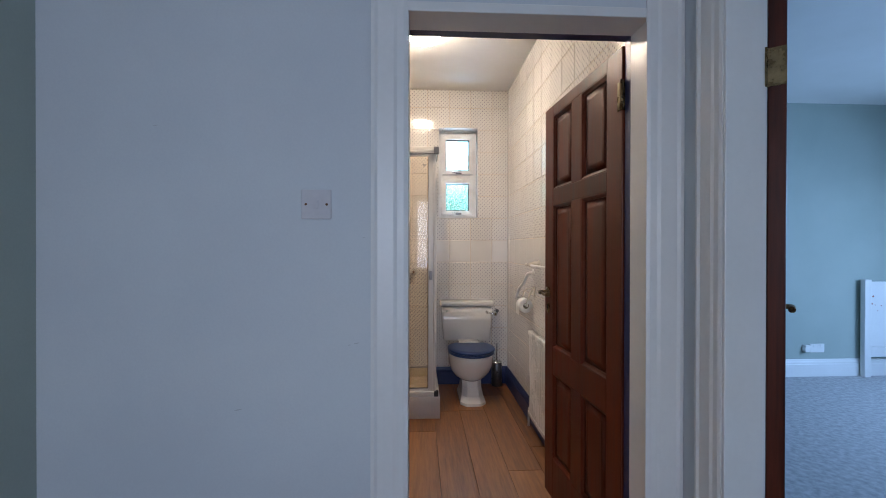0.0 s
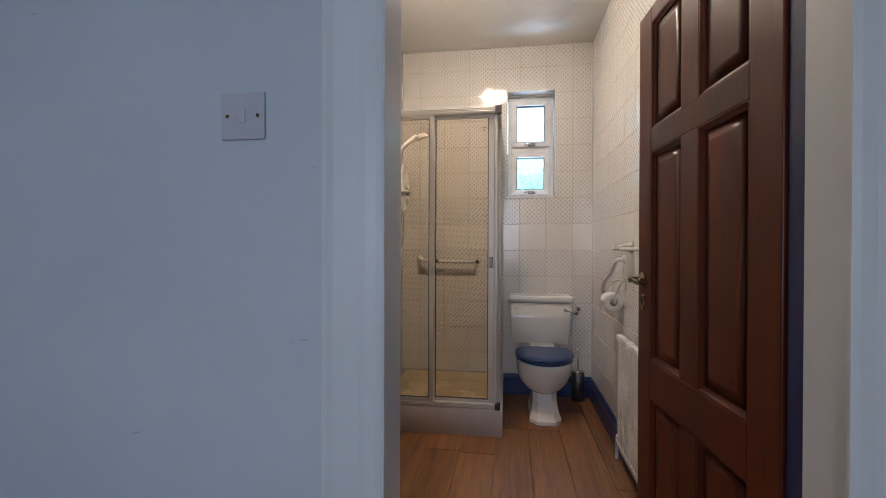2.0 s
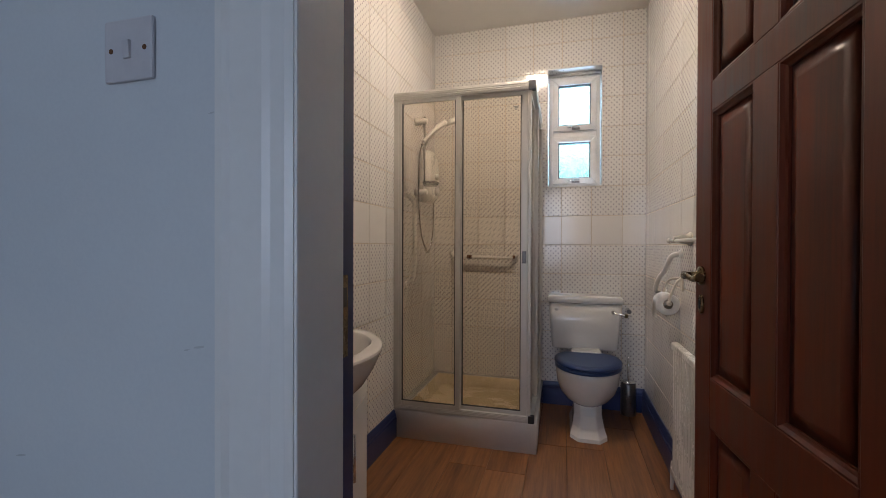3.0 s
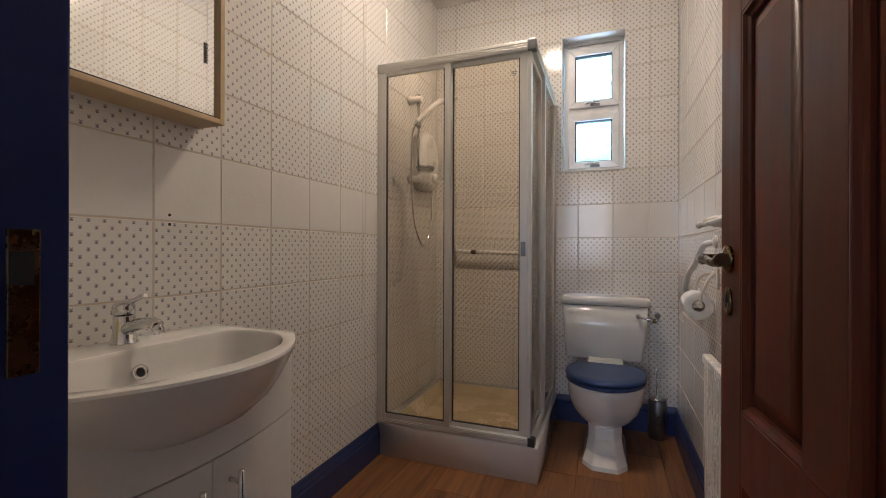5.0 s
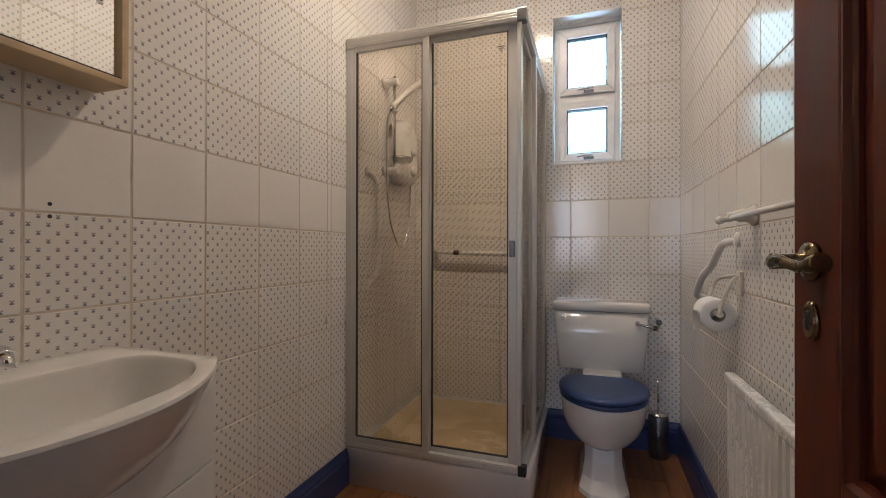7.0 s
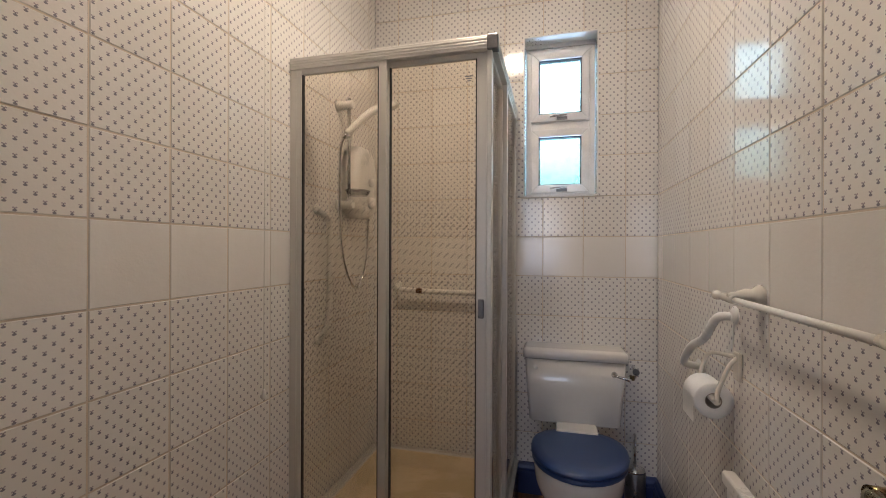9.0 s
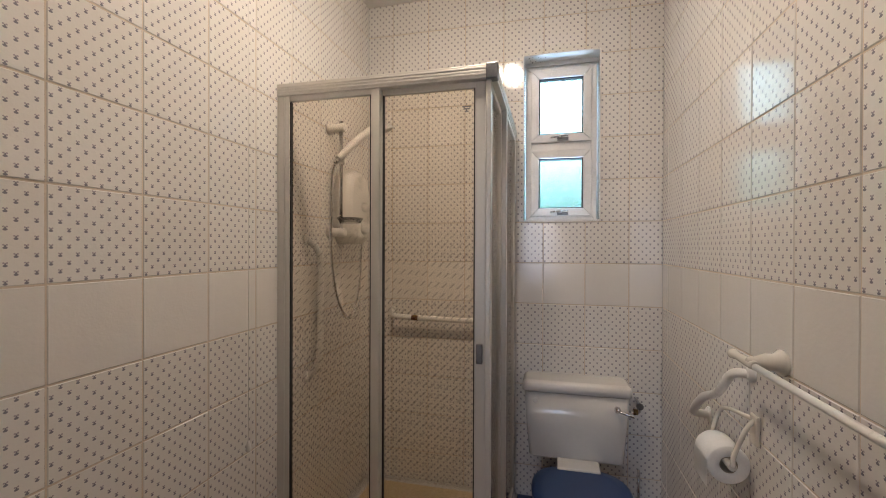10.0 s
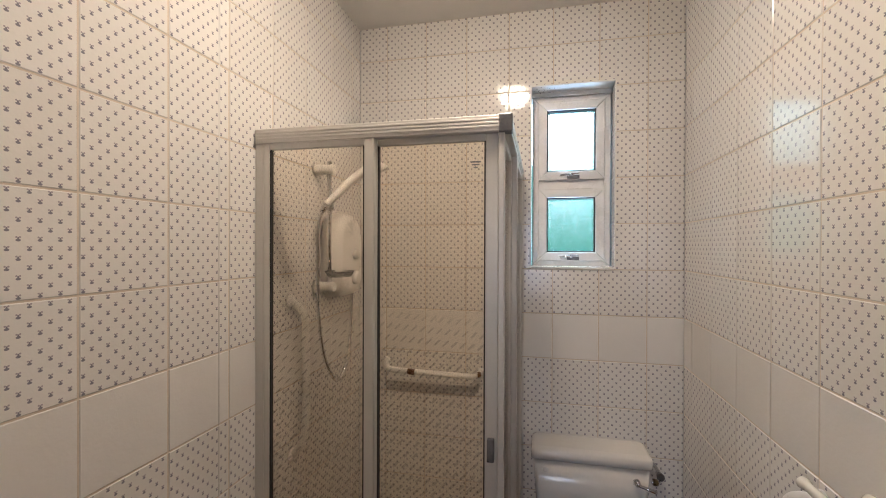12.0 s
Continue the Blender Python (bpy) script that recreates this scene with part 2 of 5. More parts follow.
def boxm(*a, **k):
    return box(bmesh.new(), *a, **k)


def ring(bm, centre, u, v, r, n, r2=None):
    r2 = r if r2 is None else r2
    return [bm.verts.new(centre + u * (r * math.cos(2 * math.pi * i / n)) + v * (r2 * math.sin(2 * math.pi * i / n))) for i in range(n)]


def bridge(bm, a, b):
    n = len(a)
    for i in range(n):
        f = bm.faces.new((a[i], a[(i + 1) % n], b[(i + 1) % n], b[i]))
        f.smooth = True


def tube(bm, points, r, n=12, cap=True, radii=None):
    """A round bar along a line of points."""
    pts = [Vector(p) for p in points]
    up, rings = None, []
    for i, p in enumerate(pts):
        d = (pts[min(i + 1, len(pts) - 1)] - pts[max(i - 1, 0)]).normalized()
        if up is None:
            up = d.orthogonal().normalized()
        u = (up - d * up.dot(d)).normalized()
        up, v = u, d.cross(u)
        rings.append(ring(bm, p, u, v, radii[i] if radii else r, n))
    for a, b in zip(rings, rings[1:]):
        bridge(bm, a, b)
    if cap:
        bm.faces.new(rings[0][::-1]), bm.faces.new(rings[-1])
    bmesh.ops.recalc_face_normals(bm, faces=bm.faces[:])
    return bm


def curve(points, steps=8):
    """Points of a smooth line through the given ones."""
    p = [Vector(q) for q in points]
    p = [2 * p[0] - p[1]] + p + [2 * p[-1] - p[-2]]
    out = []
    for i in range(1, len(p) - 2):
        for k in range(steps):
            t = k / steps
            a, b, c, d = p[i - 1], p[i], p[i + 1], p[i + 2]
            out.append(0.5 * ((2 * b) + (c - a) * t + (2 * a - 5 * b + 4 * c - d) * t * t + (3 * b - a - 3 * c + d) * t ** 3))
    return out + [p[-2]]


def lathe(bm, base, axis, profile, n=24):
    """A turned shape: profile is (distance along the axis, radius)."""
    d = Vector(axis).normalized()
    u = d.orthogonal().normalized()
    v = d.cross(u)
    rings = [ring(bm, Vector(base) + d * h, u, v, max(r, 1e-4), n) for h, r in profile]
    for a, b in zip(rings, rings[1:]):
        bridge(bm, a, b)
    bm.faces.new(rings[0][::-1]), bm.faces.new(rings[-1])
    bmesh.ops.recalc_face_normals(bm, faces=bm.faces[:])
    return bm


def loft(bm, loops, cap0=True, cap1=True):
    rings = [[bm.verts.new(p) for p in lp] for lp in loops]
    for a, b in zip(rings, rings[1:]):
        bridge(bm, a, b)
    if cap0:
        bm.faces.new(rings[0][::-1])
    if cap1:
        bm.faces.new(rings[-1])
    bmesh.ops.recalc_face_normals(bm, faces=bm.faces[:])
    return bm


def prism(bm, outline, along):
    """An outline of points swept along one vector."""
    a = [bm.verts.new(Vector(p)) for p in outline]
    b = [bm.verts.new(Vector(p) + Vector(along)) for p in outline]
    n = len(a)
    for i in range(n):
        bm.faces.new((a[i], a[(i + 1) % n], b[(i + 1) % n], b[i]))
    bm.faces.new(a[::-1]), bm.faces.new(b)
    bmesh.ops.recalc_face_normals(bm, faces=bm.faces[:])
    return bm


def crease(bm, angle=0.6):
    """Smooth faces with sharp edges where they turn by more than the angle."""
    for f in bm.faces:
        f.smooth = True
    for e in bm.edges:
        e.smooth = e.calc_face_angle(0.0) < angle


def mesh_object(name, bm, material):
    me = bpy.data.meshes.new(name)
    bm.to_mesh(me)
    bm.free()
    me.materials.append(material)
    return new(name, me)


def structure(name, bm, material, label, category):
    return tagged(mesh_object(name, bm, material), label, category, kind="structure")


def thing(name, base, label, category, group=""):
    ob = new(name)
    ob.empty_display_size = 0.05
    ob.matrix_basis = Matrix.Translation(base)
    return tagged(ob, label, category, group)


def part(name, bm, material, parent, label=""):
    ob = mesh_object(name, bm, material)
    ob.parent = parent
    if parent.type == "EMPTY":
        ob.matrix_parent_inverse = parent.matrix_basis.inverted()
    return tagged(ob, label) if label else ob


def turned(bm, m):
    bmesh.ops.transform(bm, matrix=m, verts=bm.verts[:])
    return bm


# ---- the plan ----
XL, XR, YB, YF, ZC = -0.655, 0.803, 3.948, 1.474, 2.700     # bathroom, tiled faces
YH, HX0, HX1, HY0 = 1.298, -1.078, 0.80, -2.2              # hall
BX0, BX1, BY0, BY1 = 0.905, 5.2, -0.6, 4.11                # bedroom
WX0, WX1, WZ0, WZ1 = 0.170, 0.530, 1.540, 2.357            # bathroom window opening
DX0, DX1, DZ = -0.028, 0.697, 1.968                        # bathroom door opening, hall side
FZ = 0.03                                                  # top of the plank floor
SY_TRAY = 3.147
SK = 0.009                                                 # tiles and grout before the plaster

# walls
bm = bmesh.new()
for a in ((XL - 0.15, WX0, 0, ZC), (WX1, BX0, 0, ZC), (WX0, WX1, 0, WZ0), (WX0, WX1, WZ1, ZC)):
    box(bm, a[0], a[1], YB + SK, YB + 0.26, a[2], a[3])
wall_back = structure("wall_north", bm, PAINT, "tiled bathroom end wall with a narrow window opening", "wall")
wall_left = structure("wall_west", boxm(XL - 0.15, XL - SK, YF, YB + SK, 0, ZC), PAINT, "bathroom side wall clad in sprigged white tiles", "wall")
wall_right = structure("wall_east", boxm(XR + SK, BX0, YH + 0.002, YB + SK, 0, ZC), PAINT, "bathroom side wall clad in sprigged white tiles", "wall")
bm = bmesh.new()
for a in ((HX0, DX0 - 0.03, 0, ZC), (DX1 + 0.03, XR + SK, 0, ZC), (DX0 - 0.03, DX1 + 0.03, DZ + 0.03, ZC)):
    box(bm, a[0], a[1], YH, YF - SK, a[2], a[3])
wall_front = structure("wall_south", bm, PAINT, "pale blue-white painted hall wall with scuffs round the bathroom door", "wall")
structure("wall_hall_west", boxm(HX0 - 0.12, HX0, HY0, YF, 0, ZC), SAGE, "grey-green painted hall side wall", "wall")
bm = bmesh.new()
for a in ((HX0 - 0.12, -0.62, 0, ZC), (0.42, HX1 + 0.125, 0, ZC), (-0.62, 0.42, 0, 0.85), (-0.62, 0.42, 2.15, ZC)):
    box(bm, a[0], a[1], HY0 - 0.12, HY0, a[2], a[3])
structure("wall_hall_south", bm, PAINT, "plain painted wall closing the hall", "wall")
OY0, OY1, OZ = 0.34, 1.10, 1.985                           # bedroom door opening
bm = bmesh.new()
for a in ((HY0, OY0 - 0.02, 0, ZC), (OY1 + 0.02, YH, 0, ZC), (OY0 - 0.02, OY1 + 0.02, OZ + 0.02, ZC)):
    box(bm, HX1, BX0, a[0], a[1], a[2], a[3])
structure("wall_hall_east", bm, PAINT, "painted hall wall with the bedroom doorway", "wall")
structure("wall_bedroom_north", boxm(BX0, BX1, BY1, BY1 + 0.12, 0, ZC), SAGE, "grey-green painted bedroom wall", "wall")
structure("wall_bedroom_south", boxm(BX0, BX1, BY0 - 0.12, BY0, 0, ZC), SAGE, "grey-green painted bedroom wall", "wall")
bm = bmesh.new()
for a in ((BY0, 1.1, 0, ZC), (2.9, BY1, 0, ZC), (1.1, 2.9, 0, 0.85), (1.1, 2.9, 2.15, ZC)):
    box(bm, BX1, BX1 + 0.12, a[0], a[1], a[2], a[3])
structure("wall_bedroom_east", bm, SAGE, "grey-green bedroom wall with a window opening", "wall")

# ceilings and floors
structure("ceiling", boxm(XL - 0.15, BX0 - 0.001, YH + 0.001, YB + 0.26, ZC, ZC + 0.1), CEIL, "matt white bathroom ceiling", "ceiling")
structure("ceiling_hall", boxm(HX0 - 0.12, BX0 - 0.001, HY0 - 0.12, YH, ZC, ZC + 0.1), CEIL, "matt white hall ceiling", "ceiling")
structure("ceiling_bedroom", boxm(BX0, BX1 + 0.12, BY0 - 0.12, BY1 + 0.12, ZC, ZC + 0.1), CEIL, "matt white bedroom ceiling", "ceiling")
floor = structure("floor", box(boxm(HX0 - 0.12, BX0 - 0.001, HY0 - 0.12, YF, -0.12, FZ - 0.009), XL - 0.15, BX0 - 0.001, YF, YB + 0.26, -0.12, FZ - 0.009), BLACK, "oak laminate plank floor with dark joints", "floor")
structure("floor_bedroom", boxm(BX0, BX1 + 0.12, BY0 - 0.12, BY1 + 0.12, -0.12, 0.0), CARPET, "mottled grey cut-pile bedroom carpet", "floor")
structure("ground", boxm(-60, 60, -60, 80, -0.5, -0.3), GRASS, "grass beyond the house", "ground")


# ---- trim ----
def skirting(name, start, end, normal, material, h=0.155, d=0.019, label="dark blue gloss-painted moulded skirting board"):
    s, e, n = Vector(start), Vector(end), Vector(normal)
    prof = ((0, 0), (d, 0), (d, h * 0.70), (d * 0.78, h * 0.74), (d * 0.80, h * 0.82), (d * 0.52, h * 0.90), (d * 0.38, h * 0.98), (d * 0.2, h), (0, h))
    bm = prism(bmesh.new(), [s + n * a + Vector((0, 0, b)) for a, b in prof], e - s)
    return structure(name, bm, material, label, "skirting board")


skirting("baseboard", (XL + 0.001, YF + 0.03, FZ), (XL + 0.001, SY_TRAY, FZ), (1, 0, 0), BLUE)
skirting("baseboard", (XR - 0.001, YF + 0.03, FZ), (XR - 0.001, YB - 0.02, FZ), (-1, 0, 0), BLUE)
skirting("baseboard", (0.15, YB - 0.001, FZ), (XR - 0.002, YB - 0.001, FZ), (0, -1, 0), BLUE)
skirting("baseboard", (HX0 + 0.02, YH, FZ), (DX0 - 0.12, YH, FZ), (0, -1, 0), GLOSS, label="white gloss skirting board")
skirting("baseboard", (BX0 + 0.02, BY1, 0), (BX1, BY1, 0), (0, -1, 0), GLOSS, 0.17, label="white gloss bedroom skirting board")

# bathroom doorway: lining, stop, blue rebate and architrave
YS = 1.412                                                 # inner edge of the white lining
lining = thing("door_frame", (DX0, YH, 0), "white gloss door lining, navy blue on the bathroom side", "door frame")
for x0, x1 in ((DX0 - 0.03, DX0), (DX1, DX1 + 0.03)):
    part("jamb", boxm(x0, x1, YH - 0.004, YS, 0, DZ, r=0.003), GLOSS, lining)
part("head", boxm(DX0 - 0.03, DX1 + 0.03, YH - 0.004, YS, DZ, DZ + 0.03, r=0.003), GLOSS, lining)
for x0, x1 in ((DX0 - 0.034, DX0 - 0.018), (DX1 + 0.013, DX1 + 0.03)):
    part("rebate", boxm(x0, x1, YS, YF + 0.004, 0, DZ + 0.013, r=0.002), BLUE, lining, "navy blue painted rebate")
part("rebate", boxm(DX0 - 0.03, DX1 + 0.03, YS, YF + 0.004, DZ + 0.013, DZ + 0.03, r=0.002), BLUE, lining, "navy blue painted rebate")
keep = part("keep", boxm(DX0 - 0.0185, DX0 - 0.0155, 1.430, 1.454, 0.95, 1.08, r=0.001), BRASS, lining, "brass strike plate")
part("latch_hole", boxm(DX0 - 0.016, DX0 - 0.015, 1.431, 1.449, 1.03, 1.06), BLACK, keep)


def architrave(parent, pts, inward, normal, w=0.105, d=0.02):
    """A moulded casing strip from pts[0] to pts[1]; inward points at the opening."""
    s, e, i, n = Vector(pts[0]), Vector(pts[1]), Vector(inward), Vector(normal)
    prof = ((0, 0), (0, d * 0.95), (w * 0.10, d), (w * 0.18, d * 0.75), (w * 0.62, d * 0.68), (w * 0.72, d * 0.52), (w * 0.90, d * 0.46), (w, d * 0.3), (w, 0))
    return part("casing", prism(bmesh.new(), [s + i * a + n * b for a, b in prof], e - s), GLOSS, parent)


case = thing("architrave", (DX0, YH, 0), "white gloss moulded architrave round the bathroom doorway", "architrave")
architrave(case, ((DX0 - 0.109, YH, 0), (DX0 - 0.109, YH, DZ + 0.10)), (1, 0, 0), (0, -1, 0))
architrave(case, ((DX1 + 0.102, YH, 0), (DX1 + 0.102, YH, DZ + 0.10)), (-1, 0, 0), (0, -1, 0), 0.110)
architrave(case, ((DX0 - 0.109, YH, DZ + 0.205), (DX1 + 0.102, YH, DZ + 0.205)), (0, 0, -1), (0, -1, 0))

lining2 = thing("door_frame", (HX1, OY1, 0), "white gloss door lining of the bedroom doorway", "door frame")
for y0, y1 in ((OY0 - 0.02, OY0), (OY1, OY1 + 0.02)):
    part("jamb", boxm(HX1 - 0.004, BX0 + 0.004, y0, y1, 0, OZ, r=0.003), GLOSS, lining2)
part("head", boxm(HX1 - 0.004, BX0 + 0.004, OY0 - 0.02, OY1 + 0.02, OZ, OZ + 0.02, r=0.003), GLOSS, lining2)
case2 = thing("architrave", (HX1, OY1, 0), "white gloss moulded architrave round the bedroom doorway", "architrave")
architrave(case2, ((HX1, OY1 + 0.10, 0), (HX1, OY1 + 0.10, OZ + 0.1)), (0, -1, 0), (-1, 0, 0), 0.09)
architrave(case2, ((HX1, OY0 - 0.11, 0), (HX1, OY0 - 0.11, OZ + 0.1)), (0, 1, 0), (-1, 0, 0), 0.10)
architrave(case2, ((HX1, OY0 - 0.11, OZ + 0.2), (HX1, OY1 + 0.11, OZ + 0.2)), (0, 0, -1), (-1, 0, 0), 0.10)


# ---- doors ----
def panel_door(name, m, width, label, hinges):
    """Six-panel door leaf; hinge at the origin, leaf along +x, the seen face at y = 0, thickness in +y."""
    H, T = 1.937, 0.04
    door = thing(name, m.translation, label, "door")
    door.matrix_basis = m
    door["kind"] = "structure"

    def p(nm, bm, mat, parent=door, lab=""):
        ob = mesh_object(nm, bm, mat)
        ob.parent = parent
        return tagged(ob, lab) if lab else ob
    st, mu = 0.105, 0.095
    cx0, cx1 = (width - mu) / 2, (width + mu) / 2
    for x0, x1 in ((0, st), (width - st, width)):
        p("stile", boxm(x0, x1, 0, T, 0, H, r=0.003), MAHOG)
    rails = ((0, 0.20), (0.622, 0.747), (1.447, 1.522), (1.885, H))
    for z0, z1 in rails:
        p("rail", boxm(st, width - st, 0, T, z0, z1, r=0.002), MAHOG)
    for (_, z0), (z1, _) in zip(rails, rails[1:]):
        p("muntin", boxm(cx0, cx1, 0, T, z0, z1, r=0.002), MAHOG)
        for x0, x1 in ((st, cx0), (cx1, width - st)):
            bm = boxm(x0, x1, 0.015, T - 0.015, z0, z1)
            for s, y in ((1, 0.015), (-1, T - 0.015)):
                b = [(x0 + 0.018, y, z0 + 0.018), (x1 - 0.018, y, z0 + 0.018), (x1 - 0.018, y, z1 - 0.018), (x0 + 0.018, y, z1 - 0.018)]
                g = 0.032
                c = [(b[0][0] + g, y - s * 0.009, b[0][2] + g), (b[1][0] - g, y - s * 0.009, b[1][2] + g), (b[2][0] - g, y - s * 0.009, b[2][2] - g), (b[3][0] + g, y - s * 0.009, b[3][2] - g)]
                loft(bm, (b, c))
            panel = p("panel", bm, MAHOG)
            for s, y0 in ((1, 0.001), (-1, T - 0.001)):
                bm = bmesh.new()
                for q in range(4):
                    w = 0.016
                    a0, a1 = ((x0, z0), (x1, z0)), ((x0, z1), (x1, z1))
                    edge = (((x0, z0), (x1, z0), (0, 1)), ((x0, z1), (x1, z1), (0, -1)), ((x0, z0), (x0, z1), (1, 0)), ((x1, z0), (x1, z1), (-1, 0)))[q]
                    (ax, az), (bx, bz), (ix, iz) = edge
                    prof = ((0, 0), (0.004, 0.0), (0.010, 0.006), (w, 0.009), (w, 0.015), (0, 0.015))
                    prism(bm, [(ax + ix * u, y0 + s * v, az + iz * u) for u, v in prof], (bx - ax, 0, bz - az))
                p("moulding", bm, MAHOG, panel)
    for z in hinges:
        bm = boxm(-0.003, 0.001, -0.004, T, z - 0.05, z + 0.05)
        tube(bm, ((-0.006, -0.006, z - 0.052), (-0.006, -0.006, z + 0.052)), 0.006)
        box(bm, -0.016, 0.022, -0.006, -0.002, z - 0.05, z + 0.05, r=0.001)
        p("hinge", bm, BRASS, lab="tarnished brass hinge")
    hx = width - 0.048
    for s, y in ((-1, 0.0), (1, T)):
        bm = lathe(bmesh.new(), (hx, y, 1.014), (0, s, 0), ((0, 0.026), (0.006, 0.026), (0.009, 0.02), (0.012, 0.011), (0.035, 0.010), (0.048, 0.011)), 20)
        lever = curve(((hx, y + s * 0.045, 1.014), (hx - 0.03, y + s * 0.05, 1.016), (hx - 0.07, y + s * 0.048, 1.009), (hx - 0.105, y + s * 0.042, 1.015)), 5)
        tube(bm, lever, 0.009, 10, True, [0.010 - 0.003 * math.sin(3.1 * i / 15) + 0.002 * (i > 12) for i in range(len(lever))])
        p("lever_handle", bm, BRASS, lab="antique brass lever handle")
        bm = loft(bmesh.new(), [[(hx + 0.017 * k * math.cos(a * math.pi / 10), y + s * d, 0.935 + 0.027 * k * math.sin(a * math.pi / 10)) for a in range(20)] for d, k in ((0, 1), (0.004, 0.97), (0.006, 0.8))])
        esc = p("escutcheon", bm, BRASS, lab="oval brass keyhole plate")
        p("keyhole", boxm(hx - 0.0045, hx + 0.0045, min(y, y + s * 0.0075), max(y, y + s * 0.0075), 0.923, 0.948, r=0.001), BLACK, esc)
    return door


hinge, free = Vector((0.703, 1.482)), Vector((0.649, 2.218))
ang = math.degrees(math.atan2(free.y - hinge.y, free.x - hinge.x))
panel_door("door_1", pose(hinge.x, hinge.y, FZ + 0.003, 0, 0, ang) @ Matrix.Scale(-1, 4, (0, 1, 0)), 0.738, "varnished mahogany six-panel bathroom door standing wide open", (0.27, 1.765))
panel_door("door_2", pose(0.914, 1.106, FZ + 0.003, 0, 0, 51.0) @ Matrix.Scale(-1, 4, (0, 1, 0)), 0.75, "varnished mahogany bedroom door standing open", (0.25, 1.71))

# ---- light switch ----
sw = thing("light_switch", (-0.2955, YH, 1.3965), "white plastic rocker light switch on the hall wall", "light switch")
AGED = surface("aged_grey_white_plastic", (0.55, 0.53, 0.55), (0.61, 0.59, 0.61), 0.4, scale=12, fine=110, bump=0.03)
part("plate", boxm(-0.3385, -0.2525, YH - 0.0065, YH, 1.3535, 1.4395, r=0.0025), AGED, sw)
part("rocker", turned(boxm(-0.006, 0.006, -0.004, 0.006, -0.0125, 0.0125, r=0.001), pose(-0.2955, YH - 0.0065, 1.3965, 6)), AGED, sw)
for x in (-0.3255, -0.2655):
    part("screw", lathe(bmesh.new(), (x, YH - 0.006, 1.3965), (0, -1, 0), ((0, 0.004), (0.0012, 0.0035)), 10), RUST, sw, "darkened screw head")

rng = random.Random(31)
bm = bmesh.new()
for x, z, w in ((-0.18, 0.99, 0.012), (-0.20, 0.985, 0.006), (-0.52, 0.80, 0.012), (-0.16, 1.30, 0.006), (-0.75, 1.62, 0.010)):
    outline = [(x + w * math.cos(k * 0.785) * rng.uniform(0.7, 1.1), YH - 0.0004, z + 0.16 * w * math.sin(k * 0.785) * rng.uniform(0.6, 1.2) + 0.15 * w * math.cos(k * 0.785)) for k in range(8)]
    prism(bm, outline, (0, 0.0006, 0))
scuffs = mesh_object("scuff_marks", bm, surface("grey_scuff", (0.46, 0.48, 0.50), (0.54, 0.56, 0.58), 0.7))
tagged(scuffs, "faint grey scuff marks on the hall wall paint", "scuff marks", kind="stuff")

# ---- bathroom window ----
YG = YB + 0.118
win = thing("window_1", ((WX0 + WX1) / 2, YG, WZ0), "white uPVC two-light window with obscured glass", "window")
win["kind"] = "structure"


def frame_rect(x0, x1, z0, z1, y0, y1, w, r=0.004):
    bm = bmesh.new()
    o, i = [(x0, z0), (x1, z0), (x1, z1), (x0, z1)], [(x0 + w, z0 + w), (x1 - w, z0 + w), (x1 - w, z1 - w), (x0 + w, z1 - w)]
    for k in range(4):
        a, b, c, d = o[k], o[(k + 1) % 4], i[(k + 1) % 4], i[k]
        tmp = prism(bmesh.new(), [(q[0], y0, q[1]) for q in (a, b, c, d)], (0, y1 - y0, 0))
        bevel(tmp, tmp.edges[:], r, 2)
        me = bpy.data.meshes.new("tmp")
        tmp.to_mesh(me), tmp.free()
        bm.from_mesh(me)
        bpy.data.meshes.remove(me)
    return bm


WM = 1.925
part("window_frame", frame_rect(WX0 + 0.006, WX1 - 0.006, WZ0 + 0.004, WZ1 - 0.022, YG - 0.02, YG + 0.05, 0.028), UPVC, win)
part("transom", boxm(WX0 + 0.034, WX1 - 0.034, YG - 0.016, YG + 0.05, WM - 0.024, WM + 0.022, r=0.003), UPVC, win)
part("head_packer", boxm(WX0 + 0.004, WX1 - 0.004, YG - 0.03, YG + 0.04, WZ1 - 0.022, WZ1 - 0.001, r=0.002), UPVC, win)
for z0, z1 in ((WZ0 + 0.030, WM - 0.022), (WM + 0.020, WZ1 - 0.048)):
    sash = part("sash", frame_rect(WX0 + 0.032, WX1 - 0.032, z0, z1, YG - 0.034, YG + 0.03, 0.040), UPVC, win)
    part("gasket", frame_rect(WX0 + 0.0705, WX1 - 0.0705, z0 + 0.0385, z1 - 0.0385, YG - 0.024, YG + 0.012, 0.0065, 0.001), BLACK, sash, "black rubber gasket")
    pane = part("pane", boxm(WX0 + 0.074, WX1 - 0.074, YG - 0.010, YG - 0.004, z0 + 0.043, z1 - 0.043), FROST, sash, "obscured textured glass pane")
    pane.visible_shadow = False
    hb = boxm(0.333, 0.387, YG - 0.040, YG - 0.034, z0 + 0.004, z0 + 0.020, r=0.001)
    hd = part("handle", hb, STEEL, sash, "chrome casement fastener")
    lv = lathe(bmesh.new(), (0.352, YG - 0.040, z0 + 0.021), (0, -1, 0), ((0, 0.009), (0.010, 0.008), (0.014, 0.006)), 12)
    tube(lv, ((0.352, YG - 0.050, z0 + 0.021), (0.33, YG - 0.052, z0 + 0.022), (0.300, YG - 0.050, z0 + 0.018)), 0.005, 8)
    box(lv, 0.348, 0.385, YG - 0.056, YG - 0.048, z0 + 0.022, z0 + 0.028, r=0.001)
    part("lever", lv, CHROME, hd)

